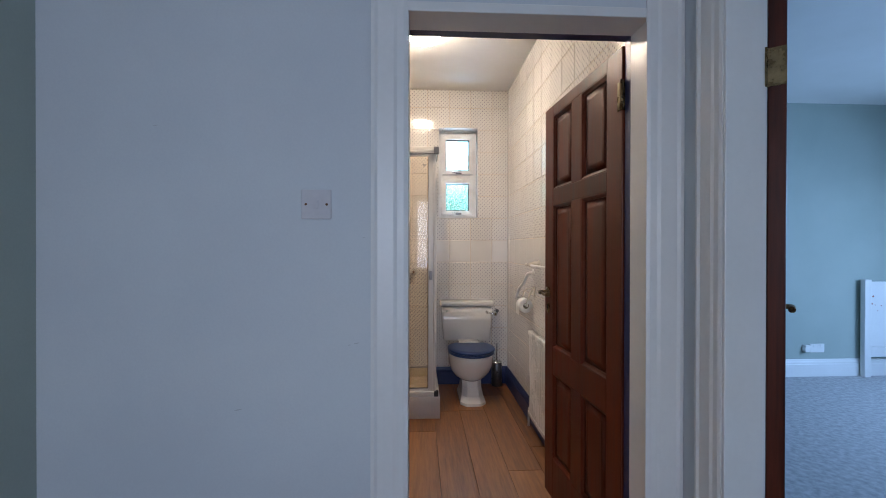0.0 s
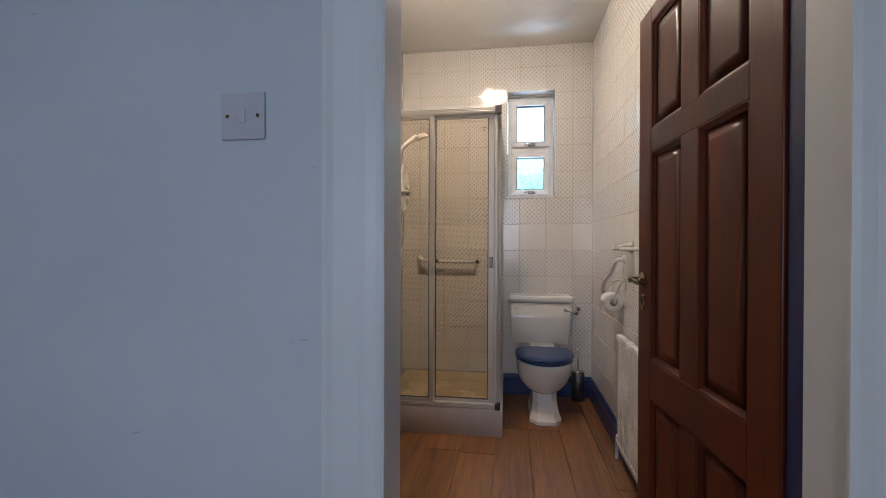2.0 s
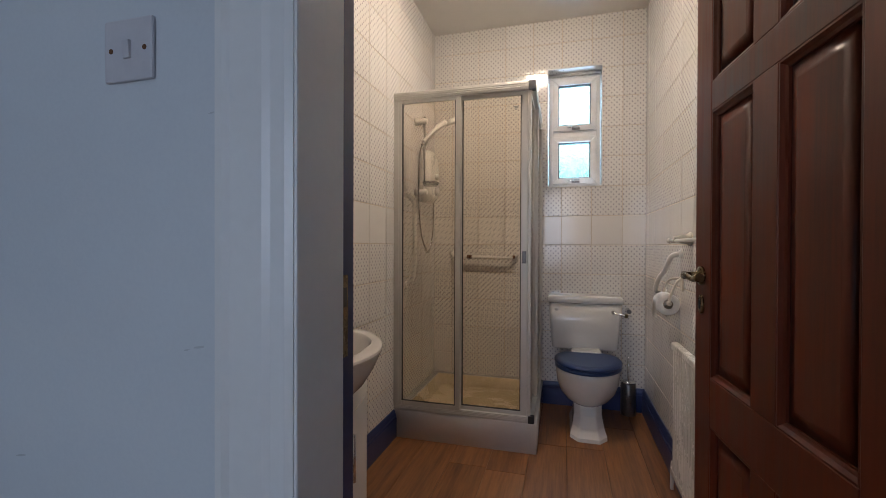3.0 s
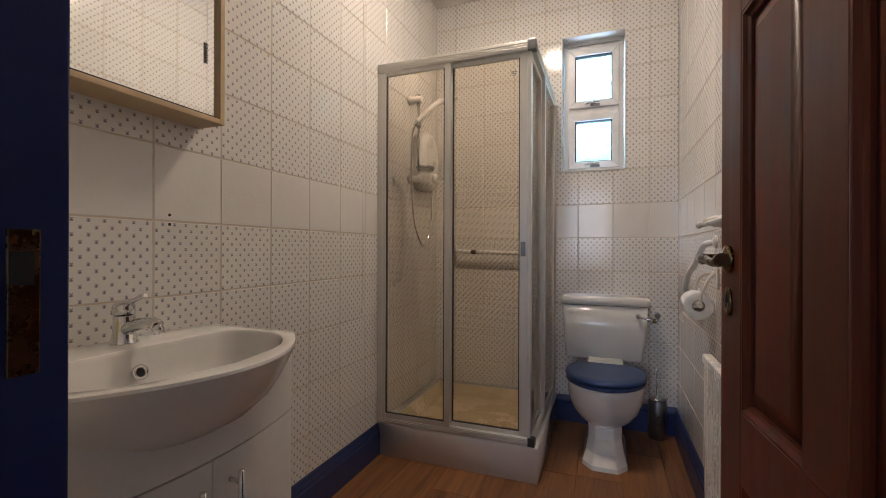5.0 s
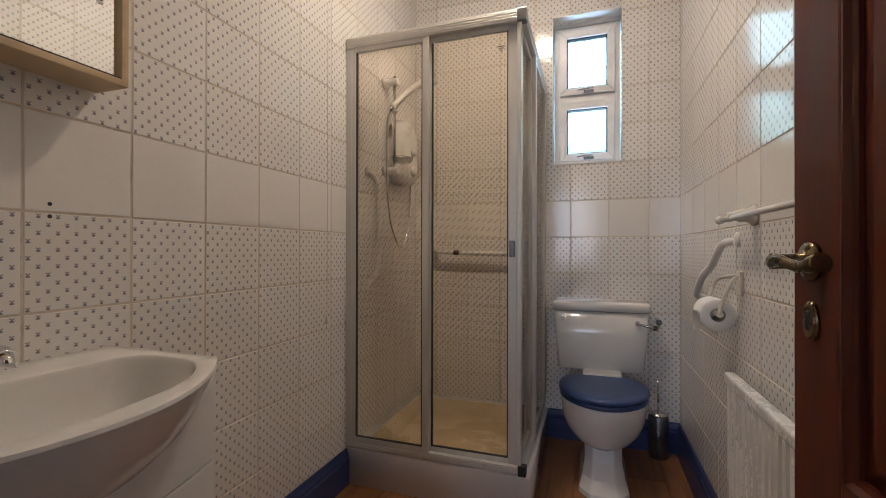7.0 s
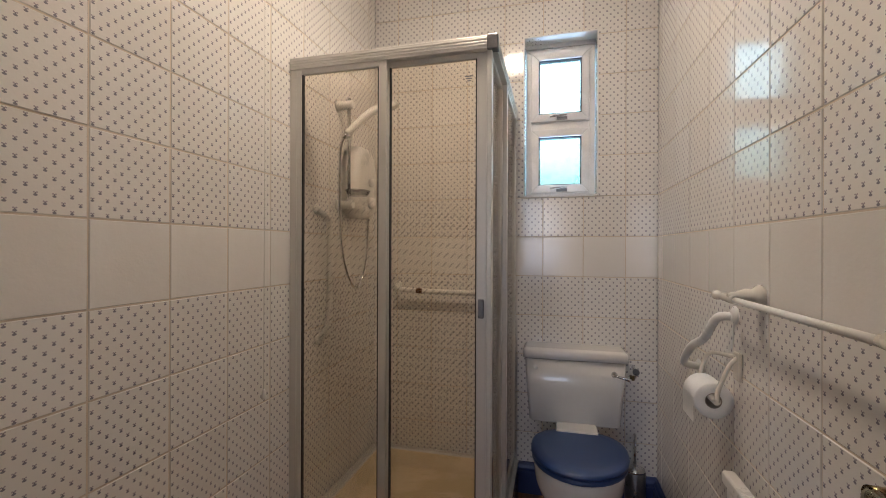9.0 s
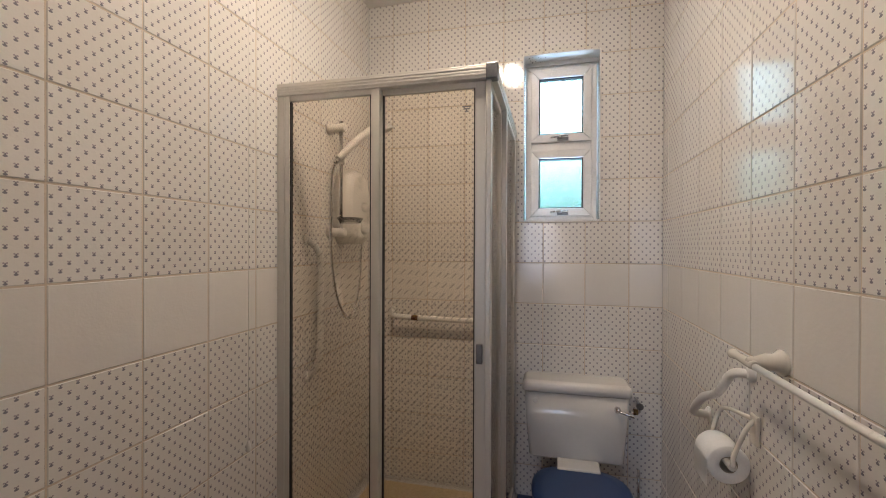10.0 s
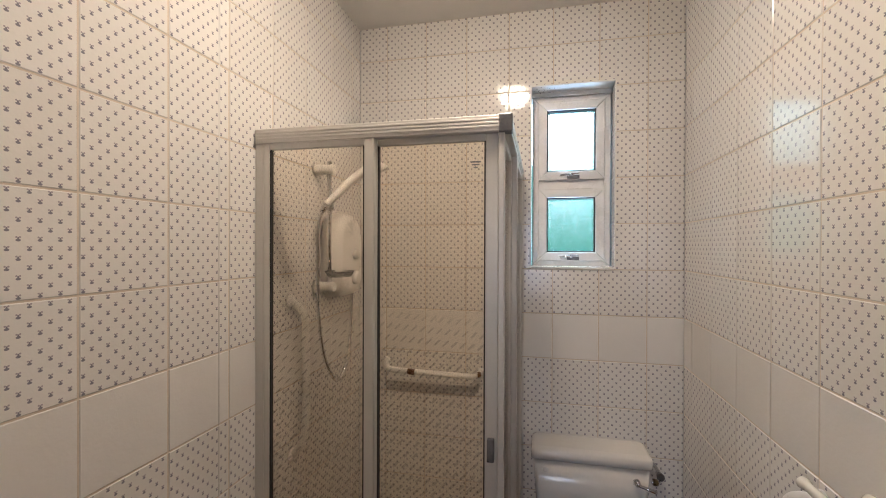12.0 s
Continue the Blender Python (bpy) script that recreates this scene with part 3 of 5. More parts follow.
# reveal linings
structure("window_sill", boxm(WX0 + 0.001, WX1 - 0.001, YB - 0.004, YG + 0.02, WZ0 + 0.0005, WZ0 + 0.006, r=0.001), UPVC, "white tiled window sill", "window sill")
structure("window_soffit", boxm(WX0, WX1, YB + 0.002, YG + 0.05, WZ1 - 0.004, WZ1 + 0.004), GLOSS, "white painted soffit of the window reveal with mould spots", "window reveal")
rng = random.Random(4)
bm = bmesh.new()
for _ in range(26):
    x, y, r = WX0 + 0.01 + abs(rng.gauss(0, 0.07)), YB + rng.uniform(0.008, 0.09), rng.uniform(0.0008, 0.0026)
    lathe(bm, (min(x, WX1 - 0.01), y, WZ1 - 0.0046), (0, 0, 1), ((0, r), (0.0006, r)), 6)
mould = mesh_object("mould_spots", bm, BLACK)
tagged(mould, "specks of dark mould on the window soffit", "mould", kind="stuff")
trim = thing("reveal_trim", (WX1, YB, WZ0), "white plastic tile trim round the window opening", "trim")
trim["kind"] = "structure"
for a in ((WX0 - 0.003, WX0 + 0.003, WZ0, WZ1), (WX1 - 0.003, WX1 + 0.003, WZ0, WZ1), (WX0 + 0.003, WX1 - 0.003, WZ0 - 0.004, WZ0 + 0.0003), (WX0 + 0.003, WX1 - 0.003, WZ1 - 0.003, WZ1 + 0.003)):
    part("bead", boxm(a[0], a[1], YB - 0.005, YB + 0.006, a[2], a[3], r=0.001), WPLAST, trim)

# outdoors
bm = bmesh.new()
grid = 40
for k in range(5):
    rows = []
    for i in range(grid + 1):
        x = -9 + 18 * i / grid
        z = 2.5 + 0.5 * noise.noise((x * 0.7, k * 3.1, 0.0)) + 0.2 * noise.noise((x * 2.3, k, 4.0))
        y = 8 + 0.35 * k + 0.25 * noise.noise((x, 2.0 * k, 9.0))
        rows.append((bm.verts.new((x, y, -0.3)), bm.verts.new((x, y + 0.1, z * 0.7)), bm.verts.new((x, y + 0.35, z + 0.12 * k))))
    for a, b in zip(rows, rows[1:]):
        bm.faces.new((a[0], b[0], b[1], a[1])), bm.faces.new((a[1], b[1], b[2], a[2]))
structure("backdrop", bm, HEDGE_GLOW, "green hedge in the distance outside the window, given a glow in place of daylight", "hedge")

structure("backdrop", boxm(-16, 16, 14.0, 14.1, -0.3, 16), glow_material("bright_overcast_sky", (0.50, 0.80, 1.0), 3.6), "bright overcast sky behind the hedge", "sky")

# ---- ceiling light ----
lx, ly = 0.03, 2.92
lamp = thing("ceiling_light", (lx, ly, ZC), "round flush opal ceiling light, switched on", "ceiling light")
part("base_ring", lathe(bmesh.new(), (lx, ly, ZC), (0, 0, -1), ((0, 0.108), (0.012, 0.108), (0.018, 0.104), (0.018, 0.08)), 40), WPLAST, lamp)
part("diffuser", lathe(bmesh.new(), (lx, ly, ZC - 0.017), (0, 0, -1), ((0, 0.103), (0.014, 0.102), (0.024, 0.093), (0.033, 0.072), (0.038, 0.042), (0.040, 0.004)), 40), BULB, lamp, "glowing opal diffuser")

# ---- shower ----
SX, SY, TZ = 0.150, 3.147, 0.19
tray = thing("shower_tray", (-0.25, 3.57, 0), "white shower tray on a plinth with a cream interior", "shower tray")
bm = bmesh.new()
o = [(XL + 0.001, SY), (SX, SY), (SX, YB - 0.001), (XL + 0.001, YB - 0.001)]


def inset(d):
    return [(XL + 0.001 + d, SY + d), (SX - d, SY + d), (SX - d, YB - 0.001 - d), (XL + 0.001 + d, YB - 0.001 - d)]


loft(bm, [[(x, y, z) for x, y in inset(d)] for d, z in ((0.0, FZ), (0.0, TZ - 0.012), (0.001, TZ - 0.005), (0.004, TZ), (0.055, TZ))], True, False)
part("rim", bm, CERAMIC, tray)
bm = bmesh.new()
loft(bm, [[(x, y, z) for x, y in inset(d)] for d, z in ((0.05, TZ + 0.0006), (0.062, TZ - 0.004), (0.085, 0.128), (0.10, 0.120), (0.30, 0.114))], False, True)
part("basin", bm, CREAM, tray, "cream shower basin")
drain = lathe(bmesh.new(), (-0.31, 3.37, 0.117), (0, 0, 1), ((0, 0.036), (0.004, 0.034), (0.006, 0.022)), 20)
part("drain", drain, CHROME, tray, "chrome drain cover")

enc = thing("shower_enclosure", (-0.25, SY, TZ), "satin aluminium shower enclosure with bronze-tinted sliding glass doors", "shower enclosure")
E0, EZ = SY + 0.004, 1.995
YT = YB - 0.002
XE = SX - 0.018


def ribbed_front(z0, z1, x0, x1, y, d):
    bm = boxm(x0, x1, y, y + d, z0, z1, r=0.002)
    for k in range(3):
        z = z0 + (z1 - z0) * (0.3 + 0.22 * k)
        box(bm, x0 + 0.004, x1 - 0.004, y - 0.0025, y + 0.001, z - 0.003, z + 0.003, r=0.001)
    return bm


def ribbed_side(z0, z1, y0, y1, x, d):
    bm = boxm(x - d, x, y0, y1, z0, z1, r=0.002)
    for k in range(3):
        z = z0 + (z1 - z0) * (0.3 + 0.22 * k)
        box(bm, x - 0.001, x + 0.0025, y0 + 0.004, y1 - 0.004, z - 0.003, z + 0.003, r=0.001)
    return bm


part("header", ribbed_front(EZ - 0.045, EZ, XL + 0.002, XE - 0.02, E0 - 0.012, 0.05), ALU, enc)
part("header", ribbed_side(EZ - 0.045, EZ, E0 + 0.005, YT, XE + 0.004, 0.05), ALU, enc)
part("corner_cap", boxm(XE - 0.03, XE + 0.008, E0 - 0.016, E0 + 0.022, EZ - 0.048, EZ + 0.003, r=0.004), STEEL, enc)
part("sill_track", ribbed_front(TZ + 0.001, TZ + 0.034, XL + 0.002, XE - 0.02, E0 - 0.006, 0.045), ALU, enc)
part("sill_track", ribbed_side(TZ + 0.001, TZ + 0.034, E0 + 0.005, YT, XE + 0.002, 0.045), ALU, enc)
part("corner_foot", boxm(XE - 0.026, XE + 0.006, E0 - 0.010, E0 + 0.022, TZ + 0.0005, TZ + 0.04, r=0.003), BLACK, enc, "dark plastic corner foot")
part("wall_jamb", boxm(XL + 0.001, XL + 0.030, E0 - 0.008, E0 + 0.036, TZ + 0.034, EZ - 0.045, r=0.002), ALU, enc)
part("wall_jamb", boxm(XE - 0.04, XE, YT - 0.03, YT, TZ + 0.034, EZ - 0.045, r=0.002), ALU, enc)


def panel_x(x0, x1, y, parts):
    z0, z1 = TZ + 0.030, EZ - 0.040
    w = 0.024
    lf, rt = parts
    fr = part("door_frame_rail", boxm(x0 + lf, x1 - rt, y, y + 0.016, z1 - w, z1, r=0.002), ALU, enc)
    part("door_frame_rail", boxm(x0 + lf, x1 - rt, y, y + 0.016, z0, z0 + w, r=0.002), ALU, enc)
    part("stile", boxm(x0, x0 + lf, y - 0.002, y + 0.018, z0, z1, r=0.003), ALU, enc)
    part("stile", boxm(x1 - rt, x1, y - 0.002, y + 0.018, z0, z1, r=0.003), ALU, enc)
    gl = part("glass", boxm(x0 + lf - 0.004, x1 - rt + 0.004, y + 0.006, y + 0.010, z0 + w - 0.004, z1 - w + 0.004), BRONZE_GLASS, enc, "bronze-tinted glass etched with slanting dashes")
    gl.visible_shadow = False
    part("seal", boxm(x0 + lf, x0 + lf + 0.004, y + 0.001, y + 0.014, z0 + w, z1 - w), BLACK, gl)
    part("seal", boxm(x1 - rt - 0.004, x1 - rt, y + 0.001, y + 0.014, z0 + w, z1 - w), BLACK, gl)
    part("seal", boxm(x0 + lf + 0.004, x1 - rt - 0.004, y + 0.001, y + 0.014, z0 + w, z0 + w + 0.003), BLACK, gl)
    return gl


def panel_y(y0, y1, x):
    z0, z1, w, s = TZ + 0.030, EZ - 0.040, 0.024, 0.026
    part("door_frame_rail", boxm(x - 0.016, x, y0 + s, y1 - s, z1 - w, z1, r=0.002), ALU, enc)
    part("door_frame_rail", boxm(x - 0.016, x, y0 + s, y1 - s, z0, z0 + w, r=0.002), ALU, enc)
    for a in (y0, y1 - s):
        part("stile", boxm(x - 0.018, x + 0.002, a, a + s, z0, z1, r=0.003), ALU, enc)
    gl = part("glass", boxm(x - 0.010, x - 0.006, y0 + s - 0.004, y1 - s + 0.004, z0 + w - 0.004, z1 - w + 0.004), BRONZE_GLASS, enc, "bronze-tinted glass pane")
    gl.visible_shadow = False


panel_x(XL + 0.030, -0.262, E0 - 0.006, (0.020, 0.030))
panel_x(-0.280, 0.100, E0 + 0.014, (0.022, 0.036))
part("corner_post", boxm(0.1015, 0.118, E0 - 0.004, E0 + 0.018, TZ + 0.034, EZ - 0.045, r=0.003), ALU, enc)
panel_y(E0 + 0.022, E0 + 0.345, XE - 0.018)
panel_y(E0 + 0.330, YT - 0.028, XE + 0.001)
part("pull_handle", boxm(0.072, 0.092, E0 - 0.004, E0 + 0.012, 1.035, 1.10, r=0.003), STEEL, enc, "dark grey finger pull")

for k, w in enumerate((0.030, 0.022, 0.012)):
    part("etched_mark", boxm(0.035 - w / 2, 0.035 + w / 2, E0 + 0.0185, E0 + 0.0195, 1.872 - 0.008 * k, 1.876 - 0.008 * k), STEEL, enc, "small grey mark etched on the glass")
part("header_screw", lathe(bmesh.new(), (-0.43, E0 - 0.0115, EZ - 0.022), (0, -1, 0), ((0, 0.004), (0.0015, 0.003)), 10), CHROME, enc)

# electric shower, riser rail, hand shower and hose
ry, rx = 3.515, -0.595
unit = thing("electric_shower", (XL, 3.66, 1.42), "white electric shower unit with two control knobs", "shower unit")
bm = bmesh.new()
prof = [(3.555, 1.47), (3.60, 1.425), (3.74, 1.425), (3.785, 1.47), (3.785, 1.66), (3.76, 1.74), (3.70, 1.775), (3.63, 1.775), (3.58, 1.74), (3.555, 1.66)]
cy, cz = 3.67, 1.60
loft(bm, [[(XL + d, cy + (y - cy) * k, cz + (z - cz) * k) for y, z in prof] for d, k in ((0.001, 1), (0.055, 1), (0.078, 0.93), (0.088, 0.80))])
part("casing", bm, WPLAST, unit)
for z, r in ((1.60, 0.022), (1.50, 0.030)):
    part("knob", lathe(bmesh.new(), (XL + 0.086, 3.69, z), (1, 0, 0), ((0, r), (0.014, r * 0.95), (0.022, r * 0.8), (0.024, r * 0.4)), 20), WPLAST, unit)
riser = thing("shower_rail", (rx, ry, 1.46), "chrome shower riser rail with white end brackets", "shower rail")
part("rail", tube(bmesh.new(), ((rx, ry, 1.46), (rx, ry, 1.965)), 0.009), CHROME, riser)
for z in (1.475, 1.935):
    bm = lathe(bmesh.new(), (XL + 0.001, ry, z), (1, 0, 0), ((0, 0.026), (0.012, 0.024), (0.03, 0.019), (0.075, 0.020), (0.082, 0.016)), 20)
    part("bracket", bm, WPLAST, riser)
bm = lathe(bmesh.new(), (rx, ry, 1.775), (0, 0, 1), ((0, 0.016), (0.006, 0.020), (0.034, 0.020), (0.04, 0.016)), 18)
tube(bm, ((rx, ry, 1.797), (rx + 0.025, ry - 0.03, 1.805)), 0.015)
part("slider", bm, WPLAST, riser)
bm = loft(bmesh.new(), [[(rx + 0.045 + 0.055 * k * math.cos(a * math.pi / 12), ry + 0.07 * k * math.sin(a * math.pi / 12), z) for a in range(24)] for z, k in ((1.515, 0.75), (1.519, 0.8), (1.538, 1.0), (1.536, 0.96), (1.521, 0.76))])
part("soap_dish", bm, CLEAR, riser, "clear plastic soap dish")
hand = thing("hand_shower", (rx + 0.03, ry, 1.76), "white hand shower resting in its slider", "hand shower")
axis_pts = curve(((-0.583, 3.466, 1.790), (-0.560, 3.490, 1.825), (-0.515, 3.535, 1.890), (-0.470, 3.580, 1.940)), 6)
part("grip", tube(bmesh.new(), axis_pts, 0.013, 14, True, [0.013 + 0.006 * i / len(axis_pts) for i in range(len(axis_pts))]), WPLAST, hand)
hd = Vector((0.40, 0.25, -0.88)).normalized()
part("spray_head", lathe(bmesh.new(), Vector((-0.440, 3.608, 1.956)), hd, ((-0.012, 0.012), (-0.006, 0.03), (0.012, 0.044), (0.024, 0.046), (0.028, 0.040)), 24), WPLAST, hand)
part("collar", tube(bmesh.new(), ((-0.592, 3.456, 1.768), (-0.583, 3.466, 1.792)), 0.0115), CHROME, hand)
hose_pts = curve(((-0.592, 3.456, 1.768), (-0.605, 3.452, 1.72), (-0.615, 3.462, 1.60), (-0.618, 3.472, 1.40), (-0.612, 3.500, 1.22), (-0.600, 3.550, 1.115), (-0.596, 3.605, 1.085), (-0.596, 3.665, 1.13), (-0.596, 3.715, 1.25), (-0.600, 3.738, 1.43)), 22)
hose = mesh_object("shower_hose", tube(bmesh.new(), hose_pts, 0.007, 10, True, [0.0064 + 0.0016 * (i % 2) for i in range(len(hose_pts))]), CHROME)
tagged(hose, "ribbed chrome shower hose hanging in a loop", "shower hose")


def grab_bar(name, points, r, feet, normal, label, material, rust=()):
    b = thing(name, points[0], label, "grab bar")
    part("bar", tube(bmesh.new(), curve(points, 7), r, 14), material, b)
    for f in feet:
        part("flange", lathe(bmesh.new(), f, normal, ((0, 0.024), (0.004, 0.024), (0.008, 0.018), (0.013, r)), 20), material, b)
        n = Vector(normal)
        s = Vector((0, 0, 1)) if abs(n.z) < 0.5 else Vector((1, 0, 0))
        for k in (-1, 1):
            part("screw", lathe(bmesh.new(), Vector(f) + s * (0.018 * k) + n * 0.005, normal, ((0, 0.004), (0.0015, 0.003)), 8), STEEL, b)
    for p0, p1 in rust:
        part("rust_patch", tube(bmesh.new(), (p0, p1), r + 0.0006, 10), RUST, b, "rusty patch where the coating has flaked")
    return b


grab_bar("grab_bar", ((XL + 0.005, 3.335, 1.44), (XL + 0.045, 3.345, 1.40), (XL + 0.055, 3.35, 1.33), (XL + 0.055, 3.35, 1.03), (XL + 0.045, 3.345, 0.935), (XL + 0.005, 3.345, 0.885)), 0.0135,
         ((XL, 3.335, 1.44), (XL, 3.345, 0.885)), (1, 0, 0), "white coated upright grab bar inside the shower", WPLAST)
grab_bar("grab_bar", ((-0.515, YB - 0.004, 1.075), (-0.495, YB - 0.045, 1.062), (-0.46, YB - 0.052, 1.052), (-0.30, YB - 0.052, 1.047), (-0.11, YB - 0.052, 1.044), (-0.075, YB - 0.045, 1.046), (-0.055, YB - 0.004, 1.05)), 0.0135,
         ((-0.515, YB, 1.075), (-0.055, YB, 1.05)), (0, -1, 0), "white coated horizontal grab bar with rust patches", WPLAST,
         (((-0.39, YB - 0.0525, 1.049), (-0.355, YB - 0.0525, 1.048)), ((-0.072, YB - 0.042, 1.046), (-0.058, YB - 0.02, 1.048))))
grab_bar("grab_bar", ((XR - 0.004, 3.03, 1.092), (XR - 0.035, 3.06, 1.080), (XR - 0.052, 3.11, 1.014), (XR - 0.060, 3.20, 0.970), (XR - 0.062, 3.275, 0.905), (XR - 0.03, 3.31, 0.885), (XR - 0.004, 3.325, 0.88)), 0.012,
         ((XR, 3.025, 1.095), (XR, 3.33, 0.878)), (-1, 0, 0), "white coated cranked grab bar beside the toilet", WPLAST)

# ---- toilet ----
toilet = thing("toilet", (0.425, 3.55, 0), "white close-coupled toilet with a blue seat and lid", "toilet")
CX = 0.425


def rounded(cx, cy, w, d, r, z, n=6):
    pts = []
    for sx, sy, a0 in ((1, -1, -90), (1, 1, 0), (-1, 1, 90), (-1, -1, 180)):
        for k in range(n + 1):
            a = radians(a0 + 90 * k / n)
            pts.append((cx + sx * (w / 2 - r) + r * math.cos(a), cy + sy * (d / 2 - r) + r * math.sin(a), z))
    return pts


CXC = 0.416
bm = loft(bmesh.new(), [rounded(CXC, 3.945 - d / 2, w, d, 0.018, z) for z, w, d in ((0.452, 0.385, 0.140), (0.460, 0.41, 0.146), (0.62, 0.436, 0.150), (0.752, 0.452, 0.154))])
part("cistern", bm, CERAMIC, toilet)
bm = loft(bmesh.new(), [rounded(CXC, 3.945 - d / 2, w, d, 0.020, z) for z, w, d in ((0.755, 0.460, 0.158), (0.758, 0.472, 0.163), (0.790, 0.472, 0.163), (0.798, 0.464, 0.158), (0.802, 0.44, 0.13))])
part("cistern_lid", bm, CERAMIC, toilet)
bm = lathe(bmesh.new(), (0.590, 3.792, 0.703), (0, -1, 0), ((0, 0.014), (0.006, 0.014), (0.010, 0.010), (0.024, 0.008)), 16)
tube(bm, curve(((0.590, 3.768, 0.703), (0.623, 3.758, 0.698), (0.655, 3.756, 0.690)), 5), 0.006, 10, True, [0.005 + 0.0003 * i for i in range(11)])
part("flush_lever", bm, CHROME, toilet, "chrome flush lever")
part("badge", lathe(bmesh.new(), (0.239, 3.793, 0.714), (0, -1, 0), ((0, 0.013), (0.003, 0.012), (0.004, 0.006)), 18), WPLAST, toilet, "round white plastic plug")
part("hinge_block", boxm(CX - 0.09, CX + 0.09, 3.70, 3.80, 0.405, 0.463, r=0.006), CERAMIC, toilet)


def oval(z, yf, yb, w, n=32, sq=2.4):
    """Pan outline: a round front at yf and a squarer back at yb."""
    pts, cy = [], yb - (yb - yf) * 0.45
    for k in range(n):
        a = 2 * math.pi * k / n
        c, s = math.cos(a), math.sin(a)
        e = 2.0 if s < 0 else sq
        rr = (abs(c) ** e + abs(s) ** e) ** (-1 / e)
        pts.append((CX + w / 2 * rr * c, cy + (cy - yf if s < 0 else yb - cy) * rr * s, z))
    return pts


bm = loft(bmesh.new(), [oval(z + 0.006, yf + 0.038, yb + 0.025, w) for z, yf, yb, w in ((0.185, 3.44, 3.74, 0.20), (0.21, 3.40, 3.755, 0.265), (0.255, 3.355, 3.765, 0.325), (0.31, 3.322, 3.77, 0.357), (0.36, 3.312, 3.77, 0.366), (0.395, 3.305, 3.77, 0.37), (0.402, 3.312, 3.765, 0.358))])
part("bowl", bm, CERAMIC, toilet)


def hexa(z, yf, yb, w, c):
    return [(CX - w / 2 + c, yf, z), (CX + w / 2 - c, yf, z), (CX + w / 2, yf + c * 1.3, z), (CX + w / 2, yb, z), (CX - w / 2, yb, z), (CX - w / 2, yf + c * 1.3, z)]


bm = loft(bmesh.new(), [hexa(z, yf + 0.035, yb + 0.02, w, c) for z, yf, yb, w, c in ((FZ, 3.33, 3.72, 0.205, 0.045), (FZ + 0.02, 3.332, 3.72, 0.203, 0.045), (0.085, 3.385, 3.715, 0.175, 0.04), (0.14, 3.43, 3.71, 0.155, 0.035), (0.20, 3.455, 3.72, 0.16, 0.035), (0.235, 3.45, 3.73, 0.18, 0.04))])
for f in bm.faces:
    f.smooth = False
bevel(bm, [e for e in bm.edges if abs(e.verts[0].co.z - e.verts[1].co.z) > 0.01], 0.006, 2)
part("pedestal", bm, CERAMIC, toilet)
bm = loft(bmesh.new(), [oval(z + 0.006, yf + 0.038, yb + 0.025, w, sq=2.8) for z, yf, yb, w in ((0.403, 3.302, 3.72, 0.368), (0.406, 3.296, 3.725, 0.38), (0.420, 3.296, 3.725, 0.38), (0.424, 3.302, 3.72, 0.37))])
part("seat", bm, SEAT, toilet, "blue toilet seat")
bm = loft(bmesh.new(), [oval(z + 0.006, yf + 0.038, yb + 0.025, w, sq=2.8) for z, yf, yb, w in ((0.4255, 3.300, 3.715, 0.372), (0.429, 3.292, 3.722, 0.386), (0.440, 3.292, 3.722, 0.386), (0.446, 3.302, 3.715, 0.368), (0.449, 3.34, 3.69, 0.30))])
part("lid", bm, SEAT, toilet, "closed blue toilet lid")
valve = thing("isolating_valve", (0.70, YB, 0.69), "tarnished brass and chrome water valve beside the cistern", "valve")
bm = tube(bmesh.new(), curve(((0.662, 3.87, 0.67), (0.69, 3.87, 0.675), (0.695, 3.875, 0.70), (0.69, YB - 0.002, 0.71)), 5), 0.008)
part("pipe", bm, CHROME, valve)
part("nut", lathe(bmesh.new(), (0.668, 3.87, 0.672), (1, 0, 0), ((0, 0.014), (0.018, 0.014), (0.02, 0.011)), 6), BRASS, valve)
part("tap_head", lathe(bmesh.new(), (0.692, 3.868, 0.705), (0, -1, 0), ((0, 0.012), (0.012, 0.012), (0.02, 0.016), (0.026, 0.014)), 12), STEEL, valve)

brush = thing("toilet_brush", (0.693, 3.875, 0), "dark steel toilet brush holder with a chrome handle", "toilet brush")
part("holder", lathe(bmesh.new(), (0.693, 3.875, FZ), (0, 0, 1), ((0, 0.044), (0.004, 0.047), (0.205, 0.046), (0.21, 0.044)), 28), STEEL, brush)
part("cover", lathe(bmesh.new(), (0.693, 3.875, 0.24), (0, 0, 1), ((0, 0.045), (0.008, 0.043), (0.016, 0.028), (0.022, 0.012)), 28), CHROME, brush)
part("handle", tube(bmesh.new(), ((0.693, 3.875, 0.26), (0.693, 3.875, 0.41)), 0.006), CHROME, brush)

# ---- fittings on the east wall ----
roll = thing("toilet_roll_holder", (XR, 3.0, 0.98), "ivory plastic toilet roll holder", "roll holder")
part("wall_plate", boxm(XR - 0.010, XR, 2.978, 3.018, 0.925, 1.000, r=0.004), IVORY, roll)
for y in (2.985, 3.135):
    part("arm", tube(bmesh.new(), curve(((XR - 0.006, 3.0 if y < 3 else 3.012, 0.985), (XR - 0.03, y, 0.965), (XR - 0.055, y, 0.90), (XR - 0.058, y, 0.868)), 5), 0.006, 8), IVORY, roll)
part("spindle", tube(bmesh.new(), ((XR - 0.058, 2.985, 0.868), (XR - 0.058, 3.135, 0.868)), 0.010), IVORY, roll)
bm = bmesh.new()
rc = Vector((XR - 0.058, 3.008, 0.862))
d, u, v = Vector((0, 1, 0)), Vector((1, 0, 0)), Vector((0, 0, 1))
